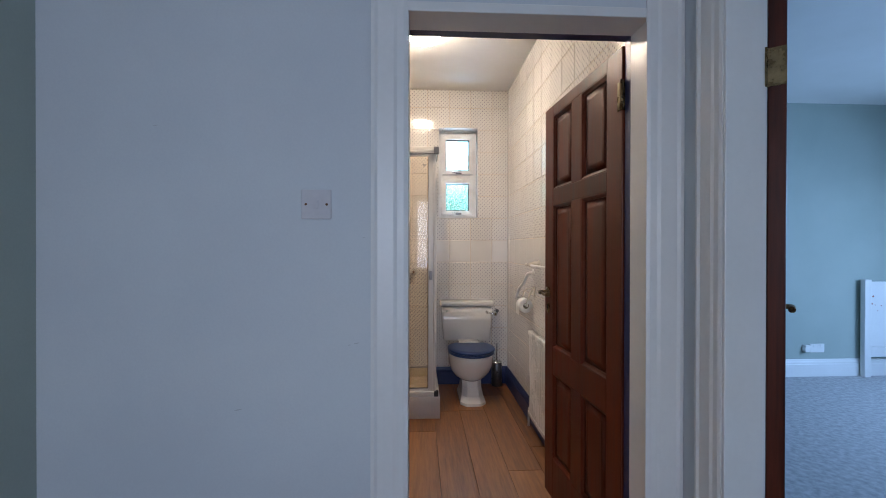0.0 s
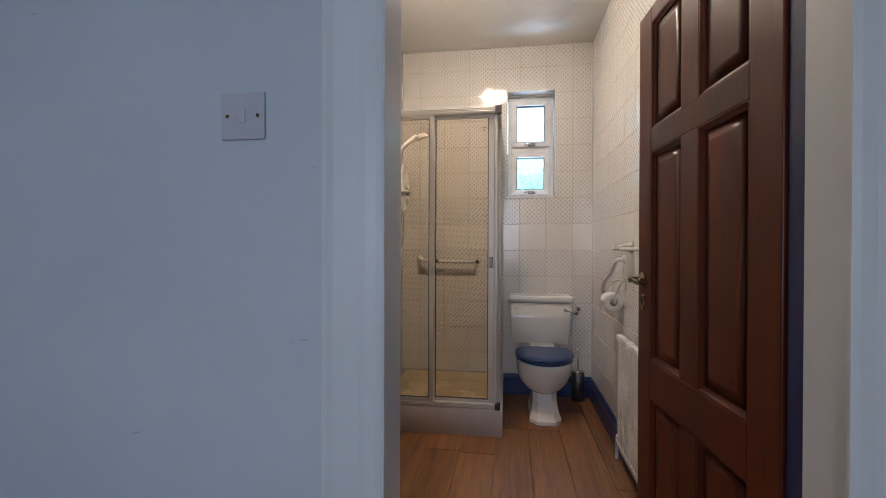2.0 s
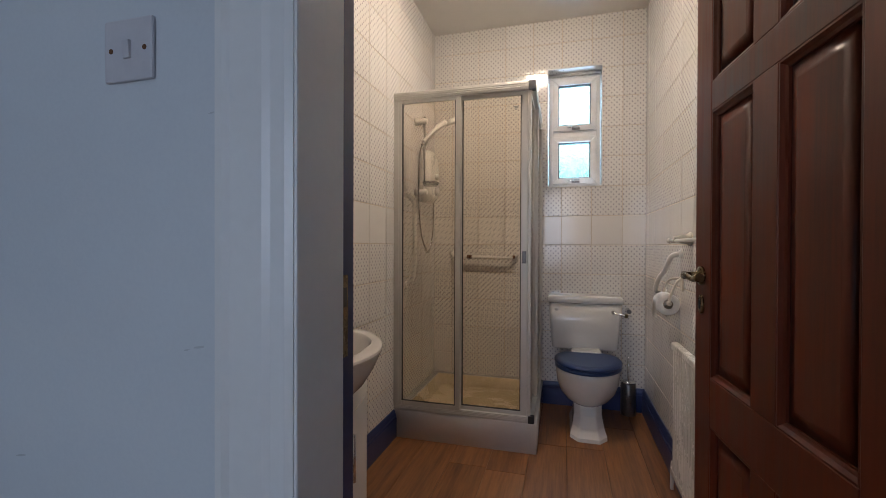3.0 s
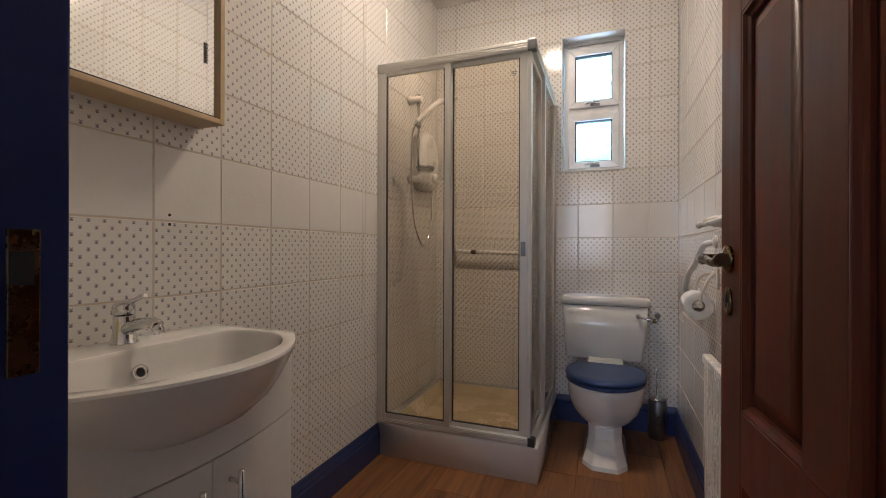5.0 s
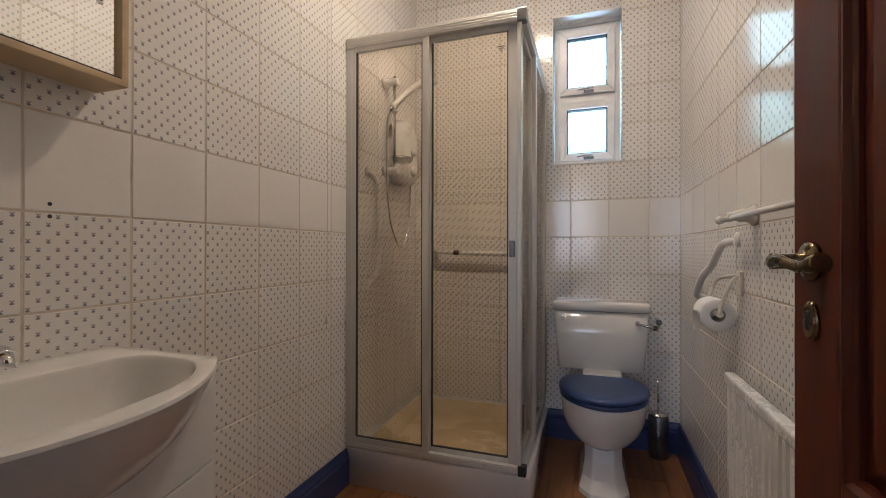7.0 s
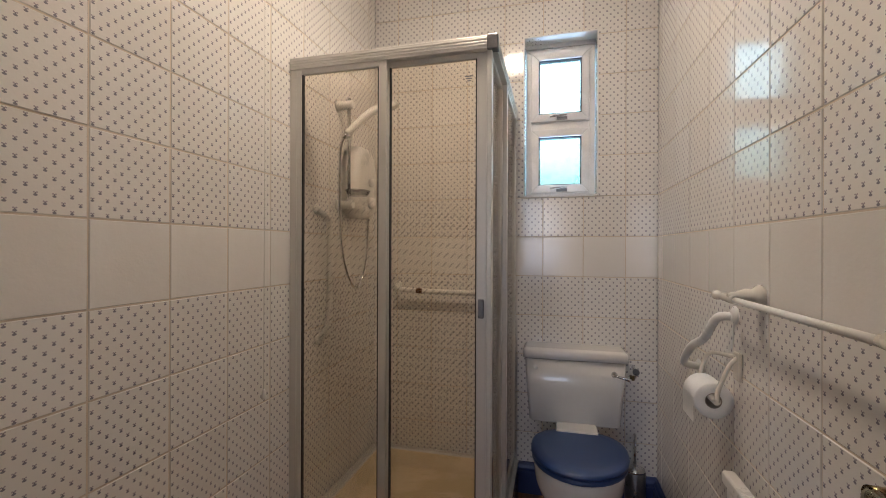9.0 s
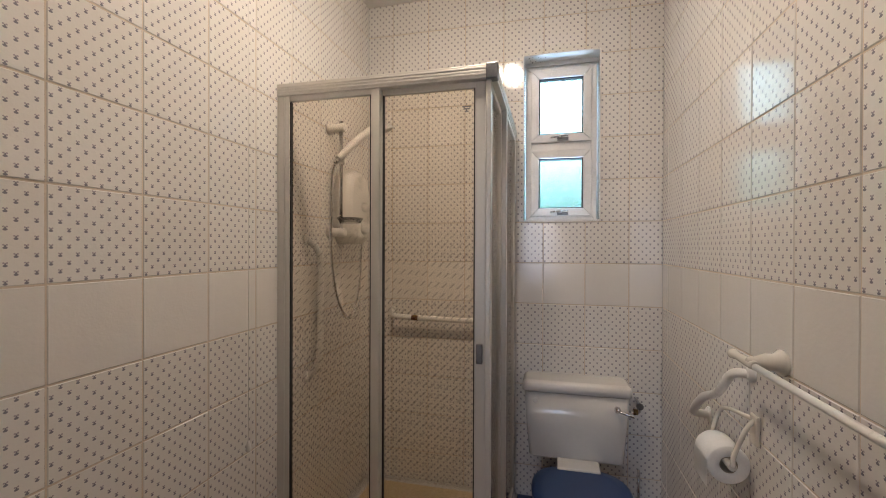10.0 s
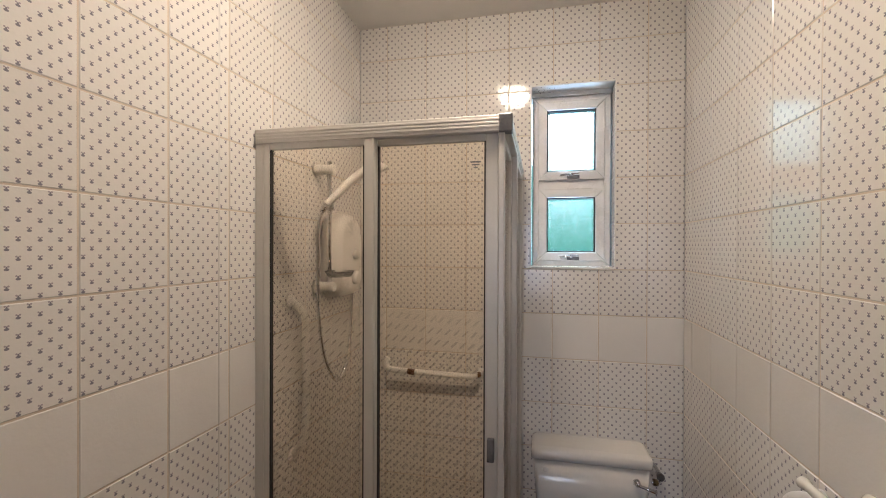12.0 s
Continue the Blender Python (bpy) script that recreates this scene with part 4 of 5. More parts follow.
rings = [ring(bm, rc + d * h, u, v, r, 36) for h, r in ((0.002, 0.021), (0.0, 0.024), (0.0, 0.046), (0.003, 0.049), (0.102, 0.049), (0.105, 0.046), (0.105, 0.024), (0.103, 0.021), (0.002, 0.021))]
for a, b in zip(rings, rings[1:]):
    bridge(bm, a, b)
bmesh.ops.recalc_face_normals(bm, faces=bm.faces[:])
tp = thing("toilet_roll", rc, "white toilet paper roll on its holder", "toilet paper")
part("paper", bm, PAPER, tp)
bm = bmesh.new()
rings = [ring(bm, rc + d * h, u, v, r, 24) for h, r in ((0.001, 0.0205), (0.104, 0.0205), (0.104, 0.0195), (0.001, 0.0195), (0.001, 0.0205))]
for a, b in zip(rings, rings[1:]):
    bridge(bm, a, b)
part("core", bm, CARD, tp, "grey cardboard core")
bm = bmesh.new()
tail = [(rc.x - 0.0492 - 0.0006 * math.sin(k * 0.8), rc.z + 0.005 - 0.0085 * k) for k in range(9)]
va = [[bm.verts.new((x, y, z)) for x, z in tail] for y in (rc.y + 0.002, rc.y + 0.103)]
for k in range(8):
    bm.faces.new((va[0][k], va[0][k + 1], va[1][k + 1], va[1][k]))
sol = bmesh.ops.solidify(bm, geom=bm.faces[:], thickness=0.0008)
part("loose_sheet", bm, PAPER, tp)

rail = thing("towel_rail", (XR, 2.6, 1.163), "white ceramic towel rail with turned end brackets", "towel rail")
RX = XR - 0.062
part("bar", tube(bmesh.new(), ((RX, 2.30, 1.152), (RX, 2.965, 1.152)), 0.0075), WPLAST, rail)
for y in (2.875, 2.36):
    bm = lathe(bmesh.new(), (XR, y, 1.160), (-1, 0, 0), ((0, 0.029), (0.008, 0.030), (0.016, 0.022), (0.024, 0.019), (0.036, 0.020), (0.048, 0.015), (0.058, 0.011), (0.066, 0.011), (0.072, 0.007)), 24)
    part("bracket", bm, IVORY, rail)
    s = 1 if y > 2.6 else -1
    bm = lathe(bmesh.new(), (RX, y, 1.154), (0, s, 0), ((-0.02, 0.0095), (0.0, 0.0115), (0.06, 0.0095), (0.085, 0.009), (0.092, 0.012), (0.102, 0.013), (0.110, 0.008)), 18)
    part("finial", bm, IVORY, rail)

rad = thing("radiator", (XR - 0.03, 2.5, 0.1), "white enamelled panel radiator with vertical flutes", "radiator")
R0, R1, RZ0, RZ1, RF = 2.08, 2.955, 0.12, 0.705, XR - 0.056
bm = bmesh.new()
n = 22
prof = [(RF + 0.028, R0 + 0.004)]
for k in range(n):
    y0 = R0 + 0.02 + (R1 - R0 - 0.04) * k / n
    w = (R1 - R0 - 0.04) / n
    prof += [(RF, y0 + w * 0.15), (RF, y0 + w * 0.62), (RF + 0.007, y0 + w * 0.76), (RF + 0.007, y0 + w * 0.94)]
prof += [(RF + 0.028, R1 - 0.004)]
prism(bm, [(x, y, RZ0 + 0.03) for x, y in prof], (0, 0, RZ1 - RZ0 - 0.06))
part("panel", bm, ENAMEL, rad)
for z0, z1 in ((RZ0, RZ0 + 0.034), (RZ1 - 0.034, RZ1)):
    part("header", boxm(RF - 0.002, RF + 0.030, R0, R1, z0, z1, r=0.008, segments=3), ENAMEL, rad)
for y in (R0 + 0.1, R1 - 0.1):
    part("wall_bracket", boxm(RF + 0.028, XR - 0.0005, y - 0.015, y + 0.015, RZ0 + 0.1, RZ1 - 0.05), STEEL, rad)
part("inlet_pipe", tube(bmesh.new(), curve(((RF + 0.014, R1 - 0.002, RZ0 + 0.03), (RF + 0.014, R1 + 0.03, RZ0 + 0.03), (RF + 0.014, R1 + 0.035, 0.05), (RF + 0.014, R1 + 0.035, 0.0)), 5), 0.008), ENAMEL, rad)

# ---- vanity, basin, tap, mirror cabinet ----
VY0, VY1 = 1.555, 2.155
VC = (VY0 + VY1) / 2


def bow(x_end, x_mid, y):
    k = (y - VC) / ((VY1 - VY0) / 2)
    return x_end + (x_mid - x_end) * (1 - k * k)


def bowed(y0, y1, xe, xm, z, n=16, back=XL + 0.001):
    pts = [(back, y0, z)]
    pts += [(bow(xe, xm, y0 + (y1 - y0) * k / n), y0 + (y1 - y0) * k / n, z) for k in range(n + 1)]
    return pts + [(back, y1, z)]


van = thing("vanity_unit", (-0.5, VC, 0), "white gloss bow-fronted vanity unit with chrome bar handles", "vanity unit")
XV0, XV1 = -0.345, -0.292
part("carcass", loft(bmesh.new(), [bowed(VY0 + 0.015, VY1 - 0.015, XV0 - 0.02, XV1 - 0.02, z) for z in (FZ, 0.655)]), GLOSS, van)
for y0 in (VY0 + 0.0135, VY1 - 0.0255):
    part("end_panel", boxm(XL + 0.001, XV0 - 0.004, y0, y0 + 0.012, 0.6555, 0.825), GLOSS, van)


def front(y0, y1, z0, z1, name):
    bm = bmesh.new()
    m = 14
    lo = [(bow(XV0, XV1, y0 + (y1 - y0) * k / m), y0 + (y1 - y0) * k / m) for k in range(m + 1)]
    out = lo + [(x - 0.0185, y) for x, y in lo[::-1]]
    loft(bm, [[(x, y, z) for x, y in out] for z in (z0, z1)])
    for f in bm.faces:
        f.smooth = False
    return part(name, bm, GLOSS, van)


bm, m = bmesh.new(), 28
span_y = [VY0 + 0.013 + (VY1 - VY0 - 0.026) * k / m for k in range(m + 1)]
tops = [0.700 + 0.125 * abs((y - VC) / (VY1 - VY0) * 2) ** 2.4 for y in span_y]
cols = [[bm.verts.new((bow(XV0, XV1, y) - d, y, z)) for d, z in ((0, 0.646), (0, zt), (0.0185, zt), (0.0185, 0.646))] for y, zt in zip(span_y, tops)]
for a, b in zip(cols, cols[1:]):
    bridge(bm, a, b)
bm.faces.new(cols[0]), bm.faces.new(cols[-1][::-1])
bmesh.ops.recalc_face_normals(bm, faces=bm.faces[:])
crease(bm)
part("fascia", bm, GLOSS, van)
for y0, y1, ky in ((VY0 + 0.013, VC - 0.0015, VC - 0.045), (VC + 0.0015, VY1 - 0.013, VC + 0.045)):
    dr = front(y0, y1, 0.11, 0.642, "door")
    kx = bow(XV0, XV1, ky)
    bm = tube(bmesh.new(), curve(((kx, ky, 0.585), (kx + 0.030, ky, 0.585)), 1), 0.005)
    tube(bm, ((kx + 0.030, ky, 0.48), (kx + 0.030, ky, 0.61)), 0.006)
    tube(bm, ((kx, ky, 0.505), (kx + 0.030, ky, 0.505)), 0.005)
    part("handle", bm, CHROME, dr, "chrome bar handle")

basin = thing("basin", (-0.5, VC, 0.70), "white ceramic bow-fronted inset basin with an overflow", "basin")
XB0, XB1 = -0.345, -0.186


def grow(pts, cxy, k, z):
    return [(cxy[0] + (x - cxy[0]) * k[0], cxy[1] + (y - cxy[1]) * k[1], z) for x, y, _ in pts]


outer = bowed(VY0, VY1, XB0, XB1, 0, 24)
mid = (XL + 0.001, VC)
loops = [grow(outer, mid, (kx, ky), z) for z, kx, ky in ((0.682, 0.66, 0.66), (0.688, 0.72, 0.72), (0.712, 0.82, 0.81), (0.745, 0.895, 0.89), (0.785, 0.95, 0.945), (0.820, 0.985, 0.985), (0.838, 1.0, 1.0), (0.8435, 0.996, 0.997), (0.845, 0.98, 0.988))]
bm = loft(bmesh.new(), loops, True, False)
n_o = len(outer)


def well(k, z, xin):
    """One level of the hollow: a soft rectangle whose front follows the bow."""
    pts, hy, xb = [], (VY1 - VY0) / 2 - 0.034, XL + 0.125
    for i in range(n_o):
        a = radians(225 - 270 * i / (n_o - 1))
        c, q = math.cos(a), math.sin(a)
        u, v = math.copysign(abs(c) ** 0.5, c), math.copysign(abs(q) ** 0.5, q)
        y = VC + hy * u
        xf = bow(XB0, XB1, VC + (y - VC) * 0.9) - 0.040
        x = xb + (xf - xb) * (min(v, 0.97) + 0.84) / 1.81
        pts.append((-0.40 + (x + 0.40) * k + xin * 0.0, VC + (y - VC) * k, z))
    return pts


inner = [well(1.0, 0.845, 0), well(0.994, 0.8442, 0), well(0.987, 0.842, 0), well(0.975, 0.835, 0), well(0.93, 0.79, 0), well(0.86, 0.755, 0), well(0.74, 0.728, 0), well(0.55, 0.710, 0), well(0.30, 0.700, 0), well(0.10, 0.697, 0)]
bm2 = bmesh.new()
top = [bm2.verts.new(p) for p in loops[-1]]
rr = [[bm2.verts.new(p) for p in lp] for lp in inner]
rim_edges = [bm2.edges.new((lp[i], lp[(i + 1) % len(lp)])) for lp in (top, rr[0]) for i in range(len(lp))]
bmesh.ops.triangle_fill(bm2, use_beauty=True, edges=rim_edges, normal=(0, 0, 1))
for a, b in zip(rr, rr[1:]):
    bridge(bm2, a, b)
bm2.faces.new(rr[-1])
me = bpy.data.meshes.new("tmp")
bm2.to_mesh(me), bm2.free()
bm.from_mesh(me)
bpy.data.meshes.remove(me)
bmesh.ops.remove_doubles(bm, verts=bm.verts[:], dist=0.0002)
bmesh.ops.recalc_face_normals(bm, faces=bm.faces[:])
crease(bm)
part("bowl", bm, CERAMIC, basin)
ov = Vector((XL + 0.1415, VC + 0.008, 0.793))
bm = bmesh.new()
dd, uu, vv = Vector((0.93, 0, 0.36)), Vector((0, 1, 0)), Vector((-0.36, 0, 0.93))
rings = [ring(bm, ov + dd * h, uu, vv, r, 24) for h, r in ((-0.004, 0.017), (0.004, 0.017), (0.006, 0.014), (0.004, 0.010), (-0.003, 0.0095))]
for a, b in zip(rings, rings[1:]):
    bridge(bm, a, b)
ovr = part("overflow_ring", bm, CHROME, basin, "chrome overflow ring")
part("overflow_hole", lathe(bmesh.new(), ov - dd * 0.002, dd, ((0, 0.0098), (0.001, 0.0098)), 20), BLACK, ovr)
part("waste", lathe(bmesh.new(), (-0.40, VC, 0.6965), (0, 0, 1), ((0, 0.03), (0.004, 0.028), (0.006, 0.012)), 20), CHROME, basin, "chrome waste")

tx, ty, tz = XL + 0.055, 1.885, 0.845
tap = thing("mixer_tap", (tx, ty, tz), "chrome single-lever mixer tap on the basin", "tap")
part("base", lathe(bmesh.new(), (tx, ty, tz), (0, 0, 1), ((0, 0.030), (0.005, 0.030), (0.009, 0.026), (0.05, 0.023), (0.078, 0.023), (0.082, 0.021)), 26), CHROME, tap)
sp = curve(((tx + 0.005, ty, tz + 0.038), (tx + 0.05, ty, tz + 0.058), (tx + 0.095, ty, tz + 0.066), (tx + 0.118, ty, tz + 0.060)), 6)
bm = tube(bmesh.new(), sp, 0.015, 14, True, [0.019 - 0.004 * i / len(sp) for i in range(len(sp))])
tube(bm, ((tx + 0.112, ty, tz + 0.066), (tx + 0.122, ty, tz + 0.036)), 0.013, 14)
part("spout", bm, CHROME, tap)
bm = lathe(bmesh.new(), (tx, ty, tz + 0.083), (-0.12, 0, 1), ((0, 0.0235), (0.022, 0.0245), (0.032, 0.020), (0.038, 0.010)), 24)
lv = curve(((tx - 0.005, ty, tz + 0.112), (tx + 0.03, ty, tz + 0.124), (tx + 0.075, ty, tz + 0.142)), 5)
tube(bm, lv, 0.007, 10, True, [0.010 - 0.005 * i / len(lv) for i in range(len(lv))])
part("lever", bm, CHROME, tap)
tap.matrix_basis = Matrix.Translation((tx, ty, tz)) @ Matrix.Diagonal((0.95, 0.95, 0.80, 1))
soap = thing("soap_bottle", (-0.50, 1.70, 0.845), "small bottle of yellow-green hand soap on the basin", "soap bottle")
soap.matrix_basis = Matrix.Translation((XL + 0.05, 1.695, 0.845))
part("bottle", loft(bmesh.new(), [rounded(XL + 0.05, 1.695, w, dd_, 0.012, z) for z, w, dd_ in ((0.8455, 0.036, 0.052), (0.849, 0.04, 0.056), (0.93, 0.04, 0.056), (0.945, 0.03, 0.036), (0.95, 0.02, 0.022))]), SOAP, soap)
part("cap", lathe(bmesh.new(), (XL + 0.05, 1.695, 0.95), (0, 0, 1), ((0, 0.012), (0.018, 0.012), (0.022, 0.006), (0.04, 0.006)), 16), WPLAST, soap)

CY0, CY1, CZ0, CZ1, CXF = 1.635, 2.122, 1.405, 1.985, XL + 0.098
cab = thing("mirror_cabinet", (XL, VC, CZ0), "pale birch wall cabinet with two sliding mirror doors", "mirror cabinet")
part("back", boxm(XL + 0.0005, XL + 0.006, CY0 + 0.012, CY1 - 0.012, CZ0 + 0.012, CZ1 - 0.012), BIRCH, cab)
for y0 in (CY0, CY1 - 0.014):
    part("side", boxm(XL + 0.0005, CXF, y0, y0 + 0.014, CZ0, CZ1, r=0.001), BIRCH, cab)
for z0 in (CZ0, CZ1 - 0.014):
    part("board", boxm(XL + 0.0005, CXF, CY0 + 0.014, CY1 - 0.014, z0, z0 + 0.014, r=0.001), BIRCH, cab)
part("track", boxm(CXF - 0.02, CXF - 0.004, CY0 + 0.014, CY1 - 0.014, CZ0 + 0.014, CZ0 + 0.018), BLACK, cab)
for y0, y1, x in ((CY0 + 0.015, 1.895, CXF - 0.008), (1.878, CY1 - 0.015, CXF - 0.015)):
    md = part("mirror_door", boxm(x - 0.002, x + 0.002, y0, y1, CZ0 + 0.018, CZ1 - 0.016, r=0.0005), MIRROR, cab, "frameless mirror sliding door")
    hy = y1 - 0.035 if y1 > 1.9 else y0 + 0.035
    part("finger_pull", boxm(x + 0.002, x + 0.0045, hy - 0.006, hy + 0.006, 1.56, 1.615, r=0.001), CLEAR, md, "clear stick-on finger pull")

cord = thing("pull_cord", (XL + 0.045, 2.935, 0.78), "white light pull cord with a small plastic pull", "pull cord")
part("cord", tube(bmesh.new(), ((XL + 0.045, 2.935, 0.80), (XL + 0.045, 2.935, ZC - 0.02)), 0.0011, 6), WPLAST, cord)
part("pull", lathe(bmesh.new(), (XL + 0.045, 2.935, 0.805), (0, 0, -1), ((0, 0.003), (0.012, 0.006), (0.03, 0.009), (0.034, 0.007)), 14), WPLAST, cord)
part("switch_box", boxm(XL + 0.001, XL + 0.07, 2.90, 2.98, ZC - 0.03, ZC, r=0.004), WPLAST, cord)
for z in (1.153, 1.128):
    h = mesh_object("screw_hole", lathe(bmesh.new(), (XL + 0.0002, 2.035, z), (1, 0, 0), ((0, 0.0042), (0.0006, 0.004)), 12), BLACK)
    tagged(h, "dark plugged screw hole in the tiles", "screw hole", "screw holes under the cabinet")

# ---- bedroom things seen through the doorway ----
hbx, hby = 4.36, BY1 - 0.024
hb = thing("headboard", (hbx + 0.5, hby, 0), "white painted bed headboard leaning on the bedroom wall", "headboard")
part("post", boxm(hbx, hbx + 0.07, hby - 0.05, hby, 0, 0.96, r=0.006), GLOSS, hb)
part("post", boxm(hbx + 0.83, hbx + 0.90, hby - 0.05, hby, 0, 0.96, r=0.006), GLOSS, hb)
part("panel", boxm(hbx + 0.07, hbx + 0.83, hby - 0.035, hby - 0.012, 0.30, 0.94, r=0.004), GLOSS, hb)
part("rail", boxm(hbx + 0.07, hbx + 0.83, hby - 0.045, hby - 0.005, 0.20, 0.30, r=0.004), GLOSS, hb)
rng = random.Random(9)
FADED = surface("faded_red", (0.30, 0.07, 0.05), (0.42, 0.14, 0.10), 0.7)
for _ in range(22):
    bm = bmesh.new()
    x, z, r = hbx + rng.uniform(0.03, 0.6), rng.uniform(0.65, 0.9), rng.uniform(0.004, 0.011)
    lathe(bm, (x, hby - 0.0355 if x > hbx + 0.07 else hby - 0.0505, z), (0, -1, 0), ((0, r), (0.0008, r * 0.9)), 7)
    part("sticker_mark", bm, FADED, hb, "faded reddish sticker mark")
sock = thing("wall_socket", (3.9, BY1, 0.3), "white double wall socket with a plug in it", "wall socket")
part("plate", boxm(3.86, 4.006, BY1 - 0.010, BY1, 0.235, 0.321, r=0.002), WPLAST, sock)
for x in (3.885, 3.955):
    part("rocker", boxm(x + 0.004, x + 0.018, BY1 - 0.014, BY1 - 0.009, 0.292, 0.312, r=0.001), WPLAST, sock)
part("plug", boxm(3.78, 3.835, BY1 - 0.04, BY1, 0.245, 0.312, r=0.006), WPLAST, sock)

# ---- floor planks ----
PW = 0.192
rng = random.Random(21)
cache = {}
x = -0.655 - PW * 3
col = 0
while x < XR + 0.05:
    y = HY0 - rng.uniform(0.0, 1.2)
    while y < YB:
        y1 = min(y + 1.22, YB)
        if x < XL - 0.01:
            y1 = min(y1, YH + 0.05)
        x0, x1, ya = max(x, HX0), min(x + PW, XR + 0.005), max(y, HY0)
        if x1 - x0 > 0.02 and y1 - ya > 0.05:
            key = (round(x1 - x0, 3), round(y1 - ya, 3))
            if key not in cache:
                w, h, c = x1 - x0 - 0.0012, y1 - ya - 0.0012, 0.0012
                vs = [(0, 0, -0.002), (w, 0, -0.002), (w, h, -0.002), (0, h, -0.002), (c, c, 0), (w - c, c, 0), (w - c, h - c, 0), (c, h - c, 0), (0, 0, -0.008), (w, 0, -0.008), (w, h, -0.008), (0, h, -0.008)]
                me = bpy.data.meshes.new("plank")
                me.from_pydata(vs, [], [(4, 5, 6, 7)] + [(i, (i + 1) % 4, 4 + (i + 1) % 4, 4 + i) for i in range(4)] + [(8 + i, 8 + (i + 1) % 4, (i + 1) % 4, i) for i in range(4)])
                me.materials.append(OAK)
                cache[key] = me
            ob = new("plank", cache[key])
            ob.parent = floor
            ob.matrix_basis = Matrix.Translation((x0, ya, FZ))
        y += 1.22
    x += PW
    col += 1


# ---- wall tiles ----
tile_cache = {}
TT = 0.0065


def tile_mesh(u0, u1, v0, v1, plain):
    key = tuple(round(q, 4) for q in (u0, u1, v0, v1)) + (plain,)
    if key not in tile_cache:
        c = 0.0016
        vs = [(u0, v0, 0), (u1, v0, 0), (u1, v1, 0), (u0, v1, 0), (u0, v0, TT - c), (u1, v0, TT - c), (u1, v1, TT - c), (u0, v1, TT - c),
              (u0 + c, v0 + c, TT), (u1 - c, v0 + c, TT), (u1 - c, v1 - c, TT), (u0 + c, v1 - c, TT)]
        fs = [(8, 9, 10, 11)]
        for i in range(4):
            j = (i + 1) % 4
            fs += [(i, j, 4 + j, 4 + i), (4 + i, 4 + j, 8 + j, 8 + i)]
        me = bpy.data.meshes.new("tile")
        me.from_pydata(vs, [], fs)
        me.materials.append(TILE_W if plain else TILE_P)
        tile_cache[key] = me
    return tile_cache[key]


def clip_out(rects, hole):
    out = []
    for a0, a1, b0, b1 in rects:
        h0, h1, g0, g1 = hole
        if a1 <= h0 or a0 >= h1 or b1 <= g0 or b0 >= g1:
            out.append((a0, a1, b0, b1))
            continue
        if a0 < h0:
            out.append((a0, h0, b0, b1))
        if a1 > h1:
            out.append((h1, a1, b0, b1))
        m0, m1 = max(a0, h0), min(a1, h1)
        if b0 < g0:
            out.append((m0, m1, b0, g0))
        if b1 > g1:
            out.append((m0, m1, g1, b1))
    return out


def tile_wall(parent, place, s0, s1, line, pitch, holes=(), z_lo=0.12):
    """place(s): world point on the tiled face at distance s along it, at z = 0, with the axes (along, normal)."""
    J, ZL, ZP = 0.0019, 1.136, 0.2
    origin, along, normal = place
    rot = Matrix((along, Vector((0, 0, 1)), normal)).transposed().to_4x4()
    wob = random.Random(len(parent.name) * 7 + int(s1 * 100))
    k = math.floor((s0 - line) / pitch)
    while line + k * pitch < s1:
        a0, a1 = line + k * pitch, line + (k + 1) * pitch
        for r in range(-6, 9):
            b0, b1 = ZL + r * ZP, ZL + (r + 1) * ZP
            rects = [(max(a0 + J, s0), min(a1 - J, s1), max(b0 + J, z_lo), min(b1 - J, ZC - 0.001))]
            rects = [q for q in rects if q[1] - q[0] > 0.006 and q[3] - q[2] > 0.006]
            for h in holes:
                rects = clip_out(rects, h)
            for q in rects:
                if q[1] - q[0] < 0.005 or q[3] - q[2] < 0.005:
                    continue
                f = 0.2 / pitch
                ob = new("tile", tile_mesh(q[0] - a0, q[1] - a0, q[2] - b0, q[3] - b0, r == 0))
                ob.parent = parent
                p = origin + along * a0 + Vector((0, 0, b0)) - normal * (TT + wob.uniform(0, 0.0004))
                ob.matrix_basis = Matrix.Translation(p) @ rot @ pose(0, 0, 0, wob.uniform(-0.12, 0.12), wob.uniform(-0.12, 0.12), 0)
        k += 1


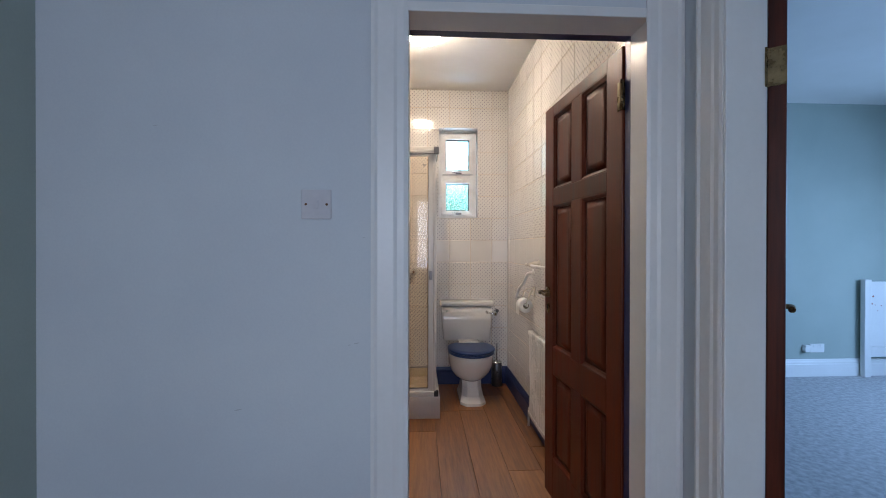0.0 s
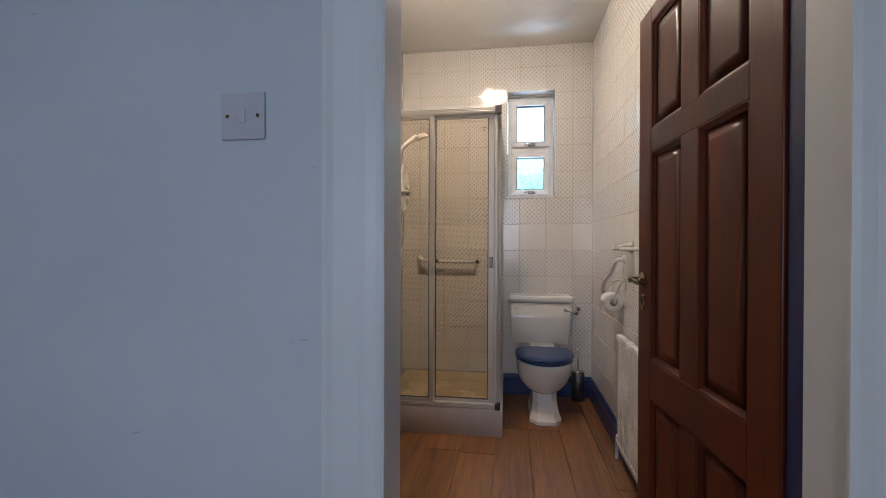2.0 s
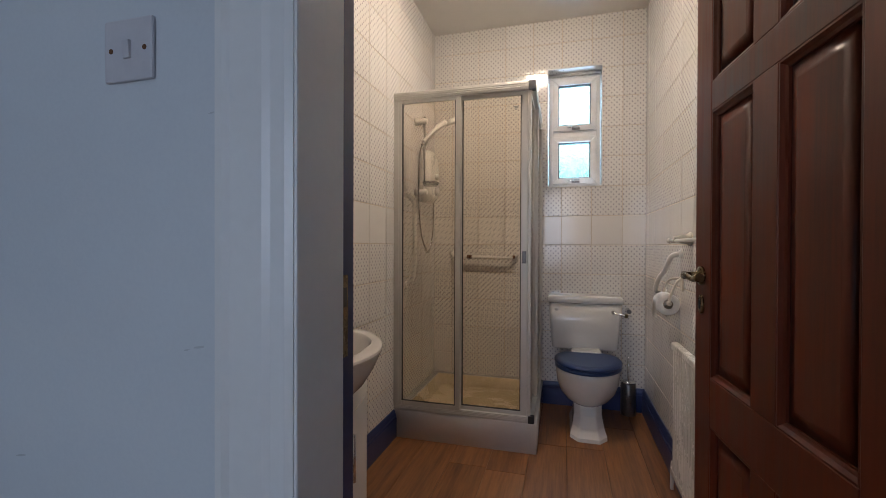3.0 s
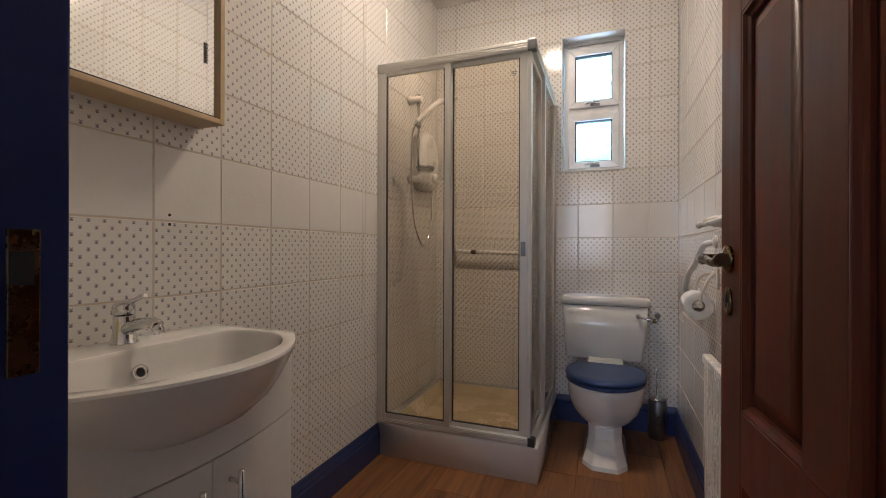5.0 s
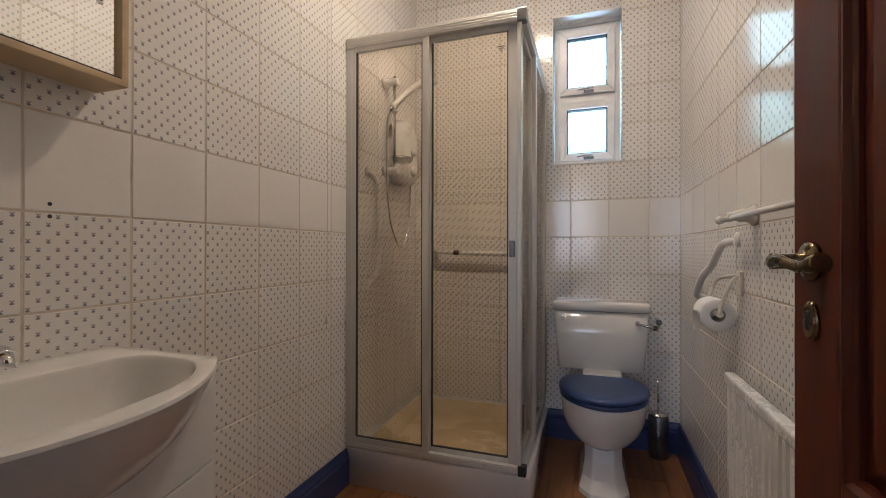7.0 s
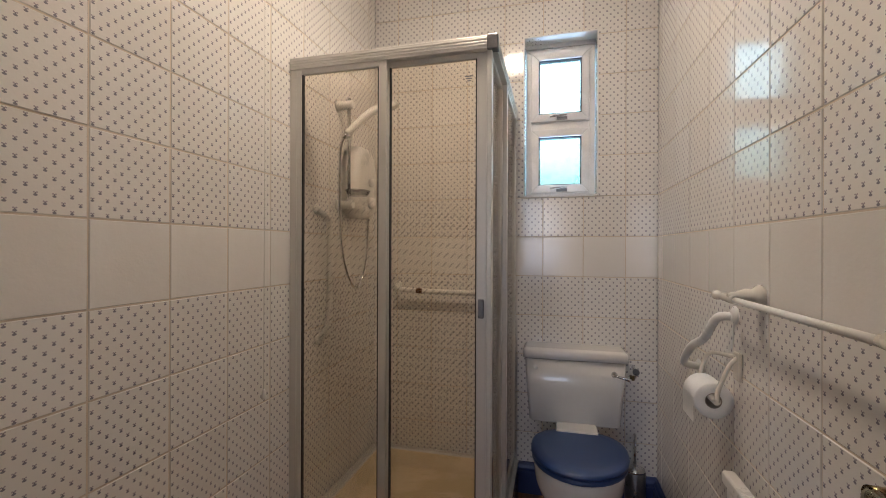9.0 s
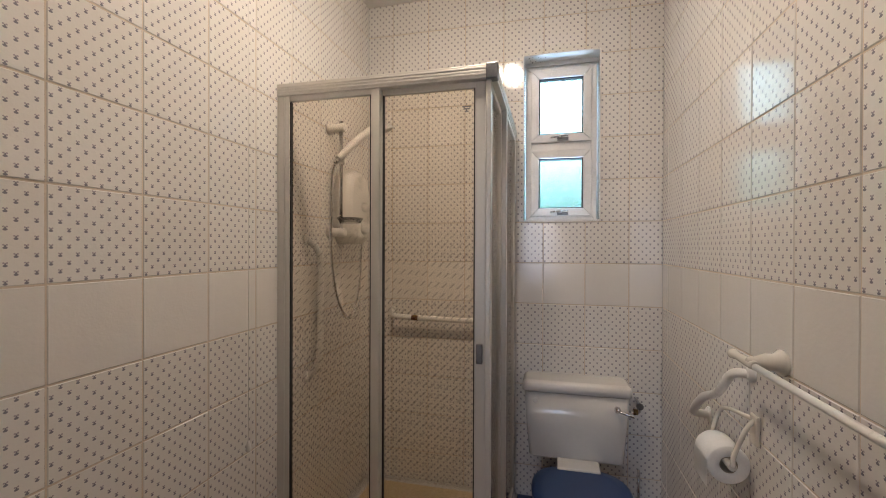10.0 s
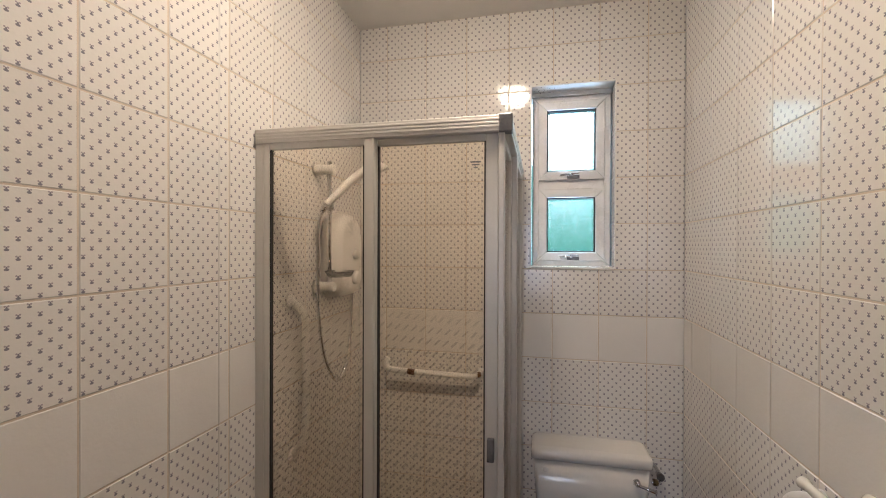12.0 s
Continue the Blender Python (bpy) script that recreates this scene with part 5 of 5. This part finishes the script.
V = Vector
tile_wall(wall_back, (V((0, YB, 0)), V((1, 0, 0)), V((0, -1, 0))), XL, XR, 0.463, 0.196, ((WX0, WX1, WZ0, WZ1),))
tile_wall(wall_left, (V((XL, 0, 0)), V((0, 1, 0)), V((1, 0, 0))), YF, YB, 2.199, 0.2075)
tile_wall(wall_right, (V((XR, 0, 0)), V((0, -1, 0)), V((-1, 0, 0))), -YB, -YF, -2.838, 0.2035)
tile_wall(wall_front, (V((0, YF, 0)), V((-1, 0, 0)), V((0, 1, 0))), -XR, -XL, 0.0, 0.2, ((-DX1 - 0.035, -DX0 + 0.035, 0, DZ + 0.035),))
for x, n, a in ((WX0, V((1, 0, 0)), V((0, 1, 0))), (WX1, V((-1, 0, 0)), V((0, -1, 0)))):
    for r in range(2, 7):
        b0, b1 = 1.138 + 0.2 * r, min(1.138 + 0.2 * (r + 1), WZ1 - 0.004)
        if b1 - b0 < 0.02:
            continue
        ob = new("tile", tile_mesh(0.002, 0.098, 0.0085 if r == 2 else 0.001, b1 - b0 - 0.001, False))
        ob.parent = wall_back
        y = YB + 0.002 if n.x > 0 else YB + 0.102
        ob.matrix_basis = Matrix.Translation((x - n.x * (TT - 0.002), y, b0)) @ Matrix((a, V((0, 0, 1)), n)).transposed().to_4x4()

# grout beds behind the tiles
bm = bmesh.new()
for a in ((XL, WX0, 0, ZC), (WX1, XR, 0, ZC), (WX0, WX1, 0, WZ0), (WX0, WX1, WZ1, ZC)):
    box(bm, a[0], a[1], YB + 0.0022, YB + SK, a[2], a[3])
part("grout", bm, GROUT, wall_back, "tan tile grout")
part("grout", boxm(XL - SK, XL - 0.0022, YF, YB, 0, ZC), GROUT, wall_left, "tan tile grout")
part("grout", boxm(XR + 0.0022, XR + SK, YF, YB, 0, ZC), GROUT, wall_right, "tan tile grout")
bm = bmesh.new()
for a in ((XL, DX0 - 0.03, 0, ZC), (DX1 + 0.03, XR, 0, ZC), (DX0 - 0.03, DX1 + 0.03, DZ + 0.03, ZC)):
    box(bm, a[0], a[1], YF - SK, YF - 0.0022, a[2], a[3])
part("grout", bm, GROUT, wall_front, "tan tile grout")
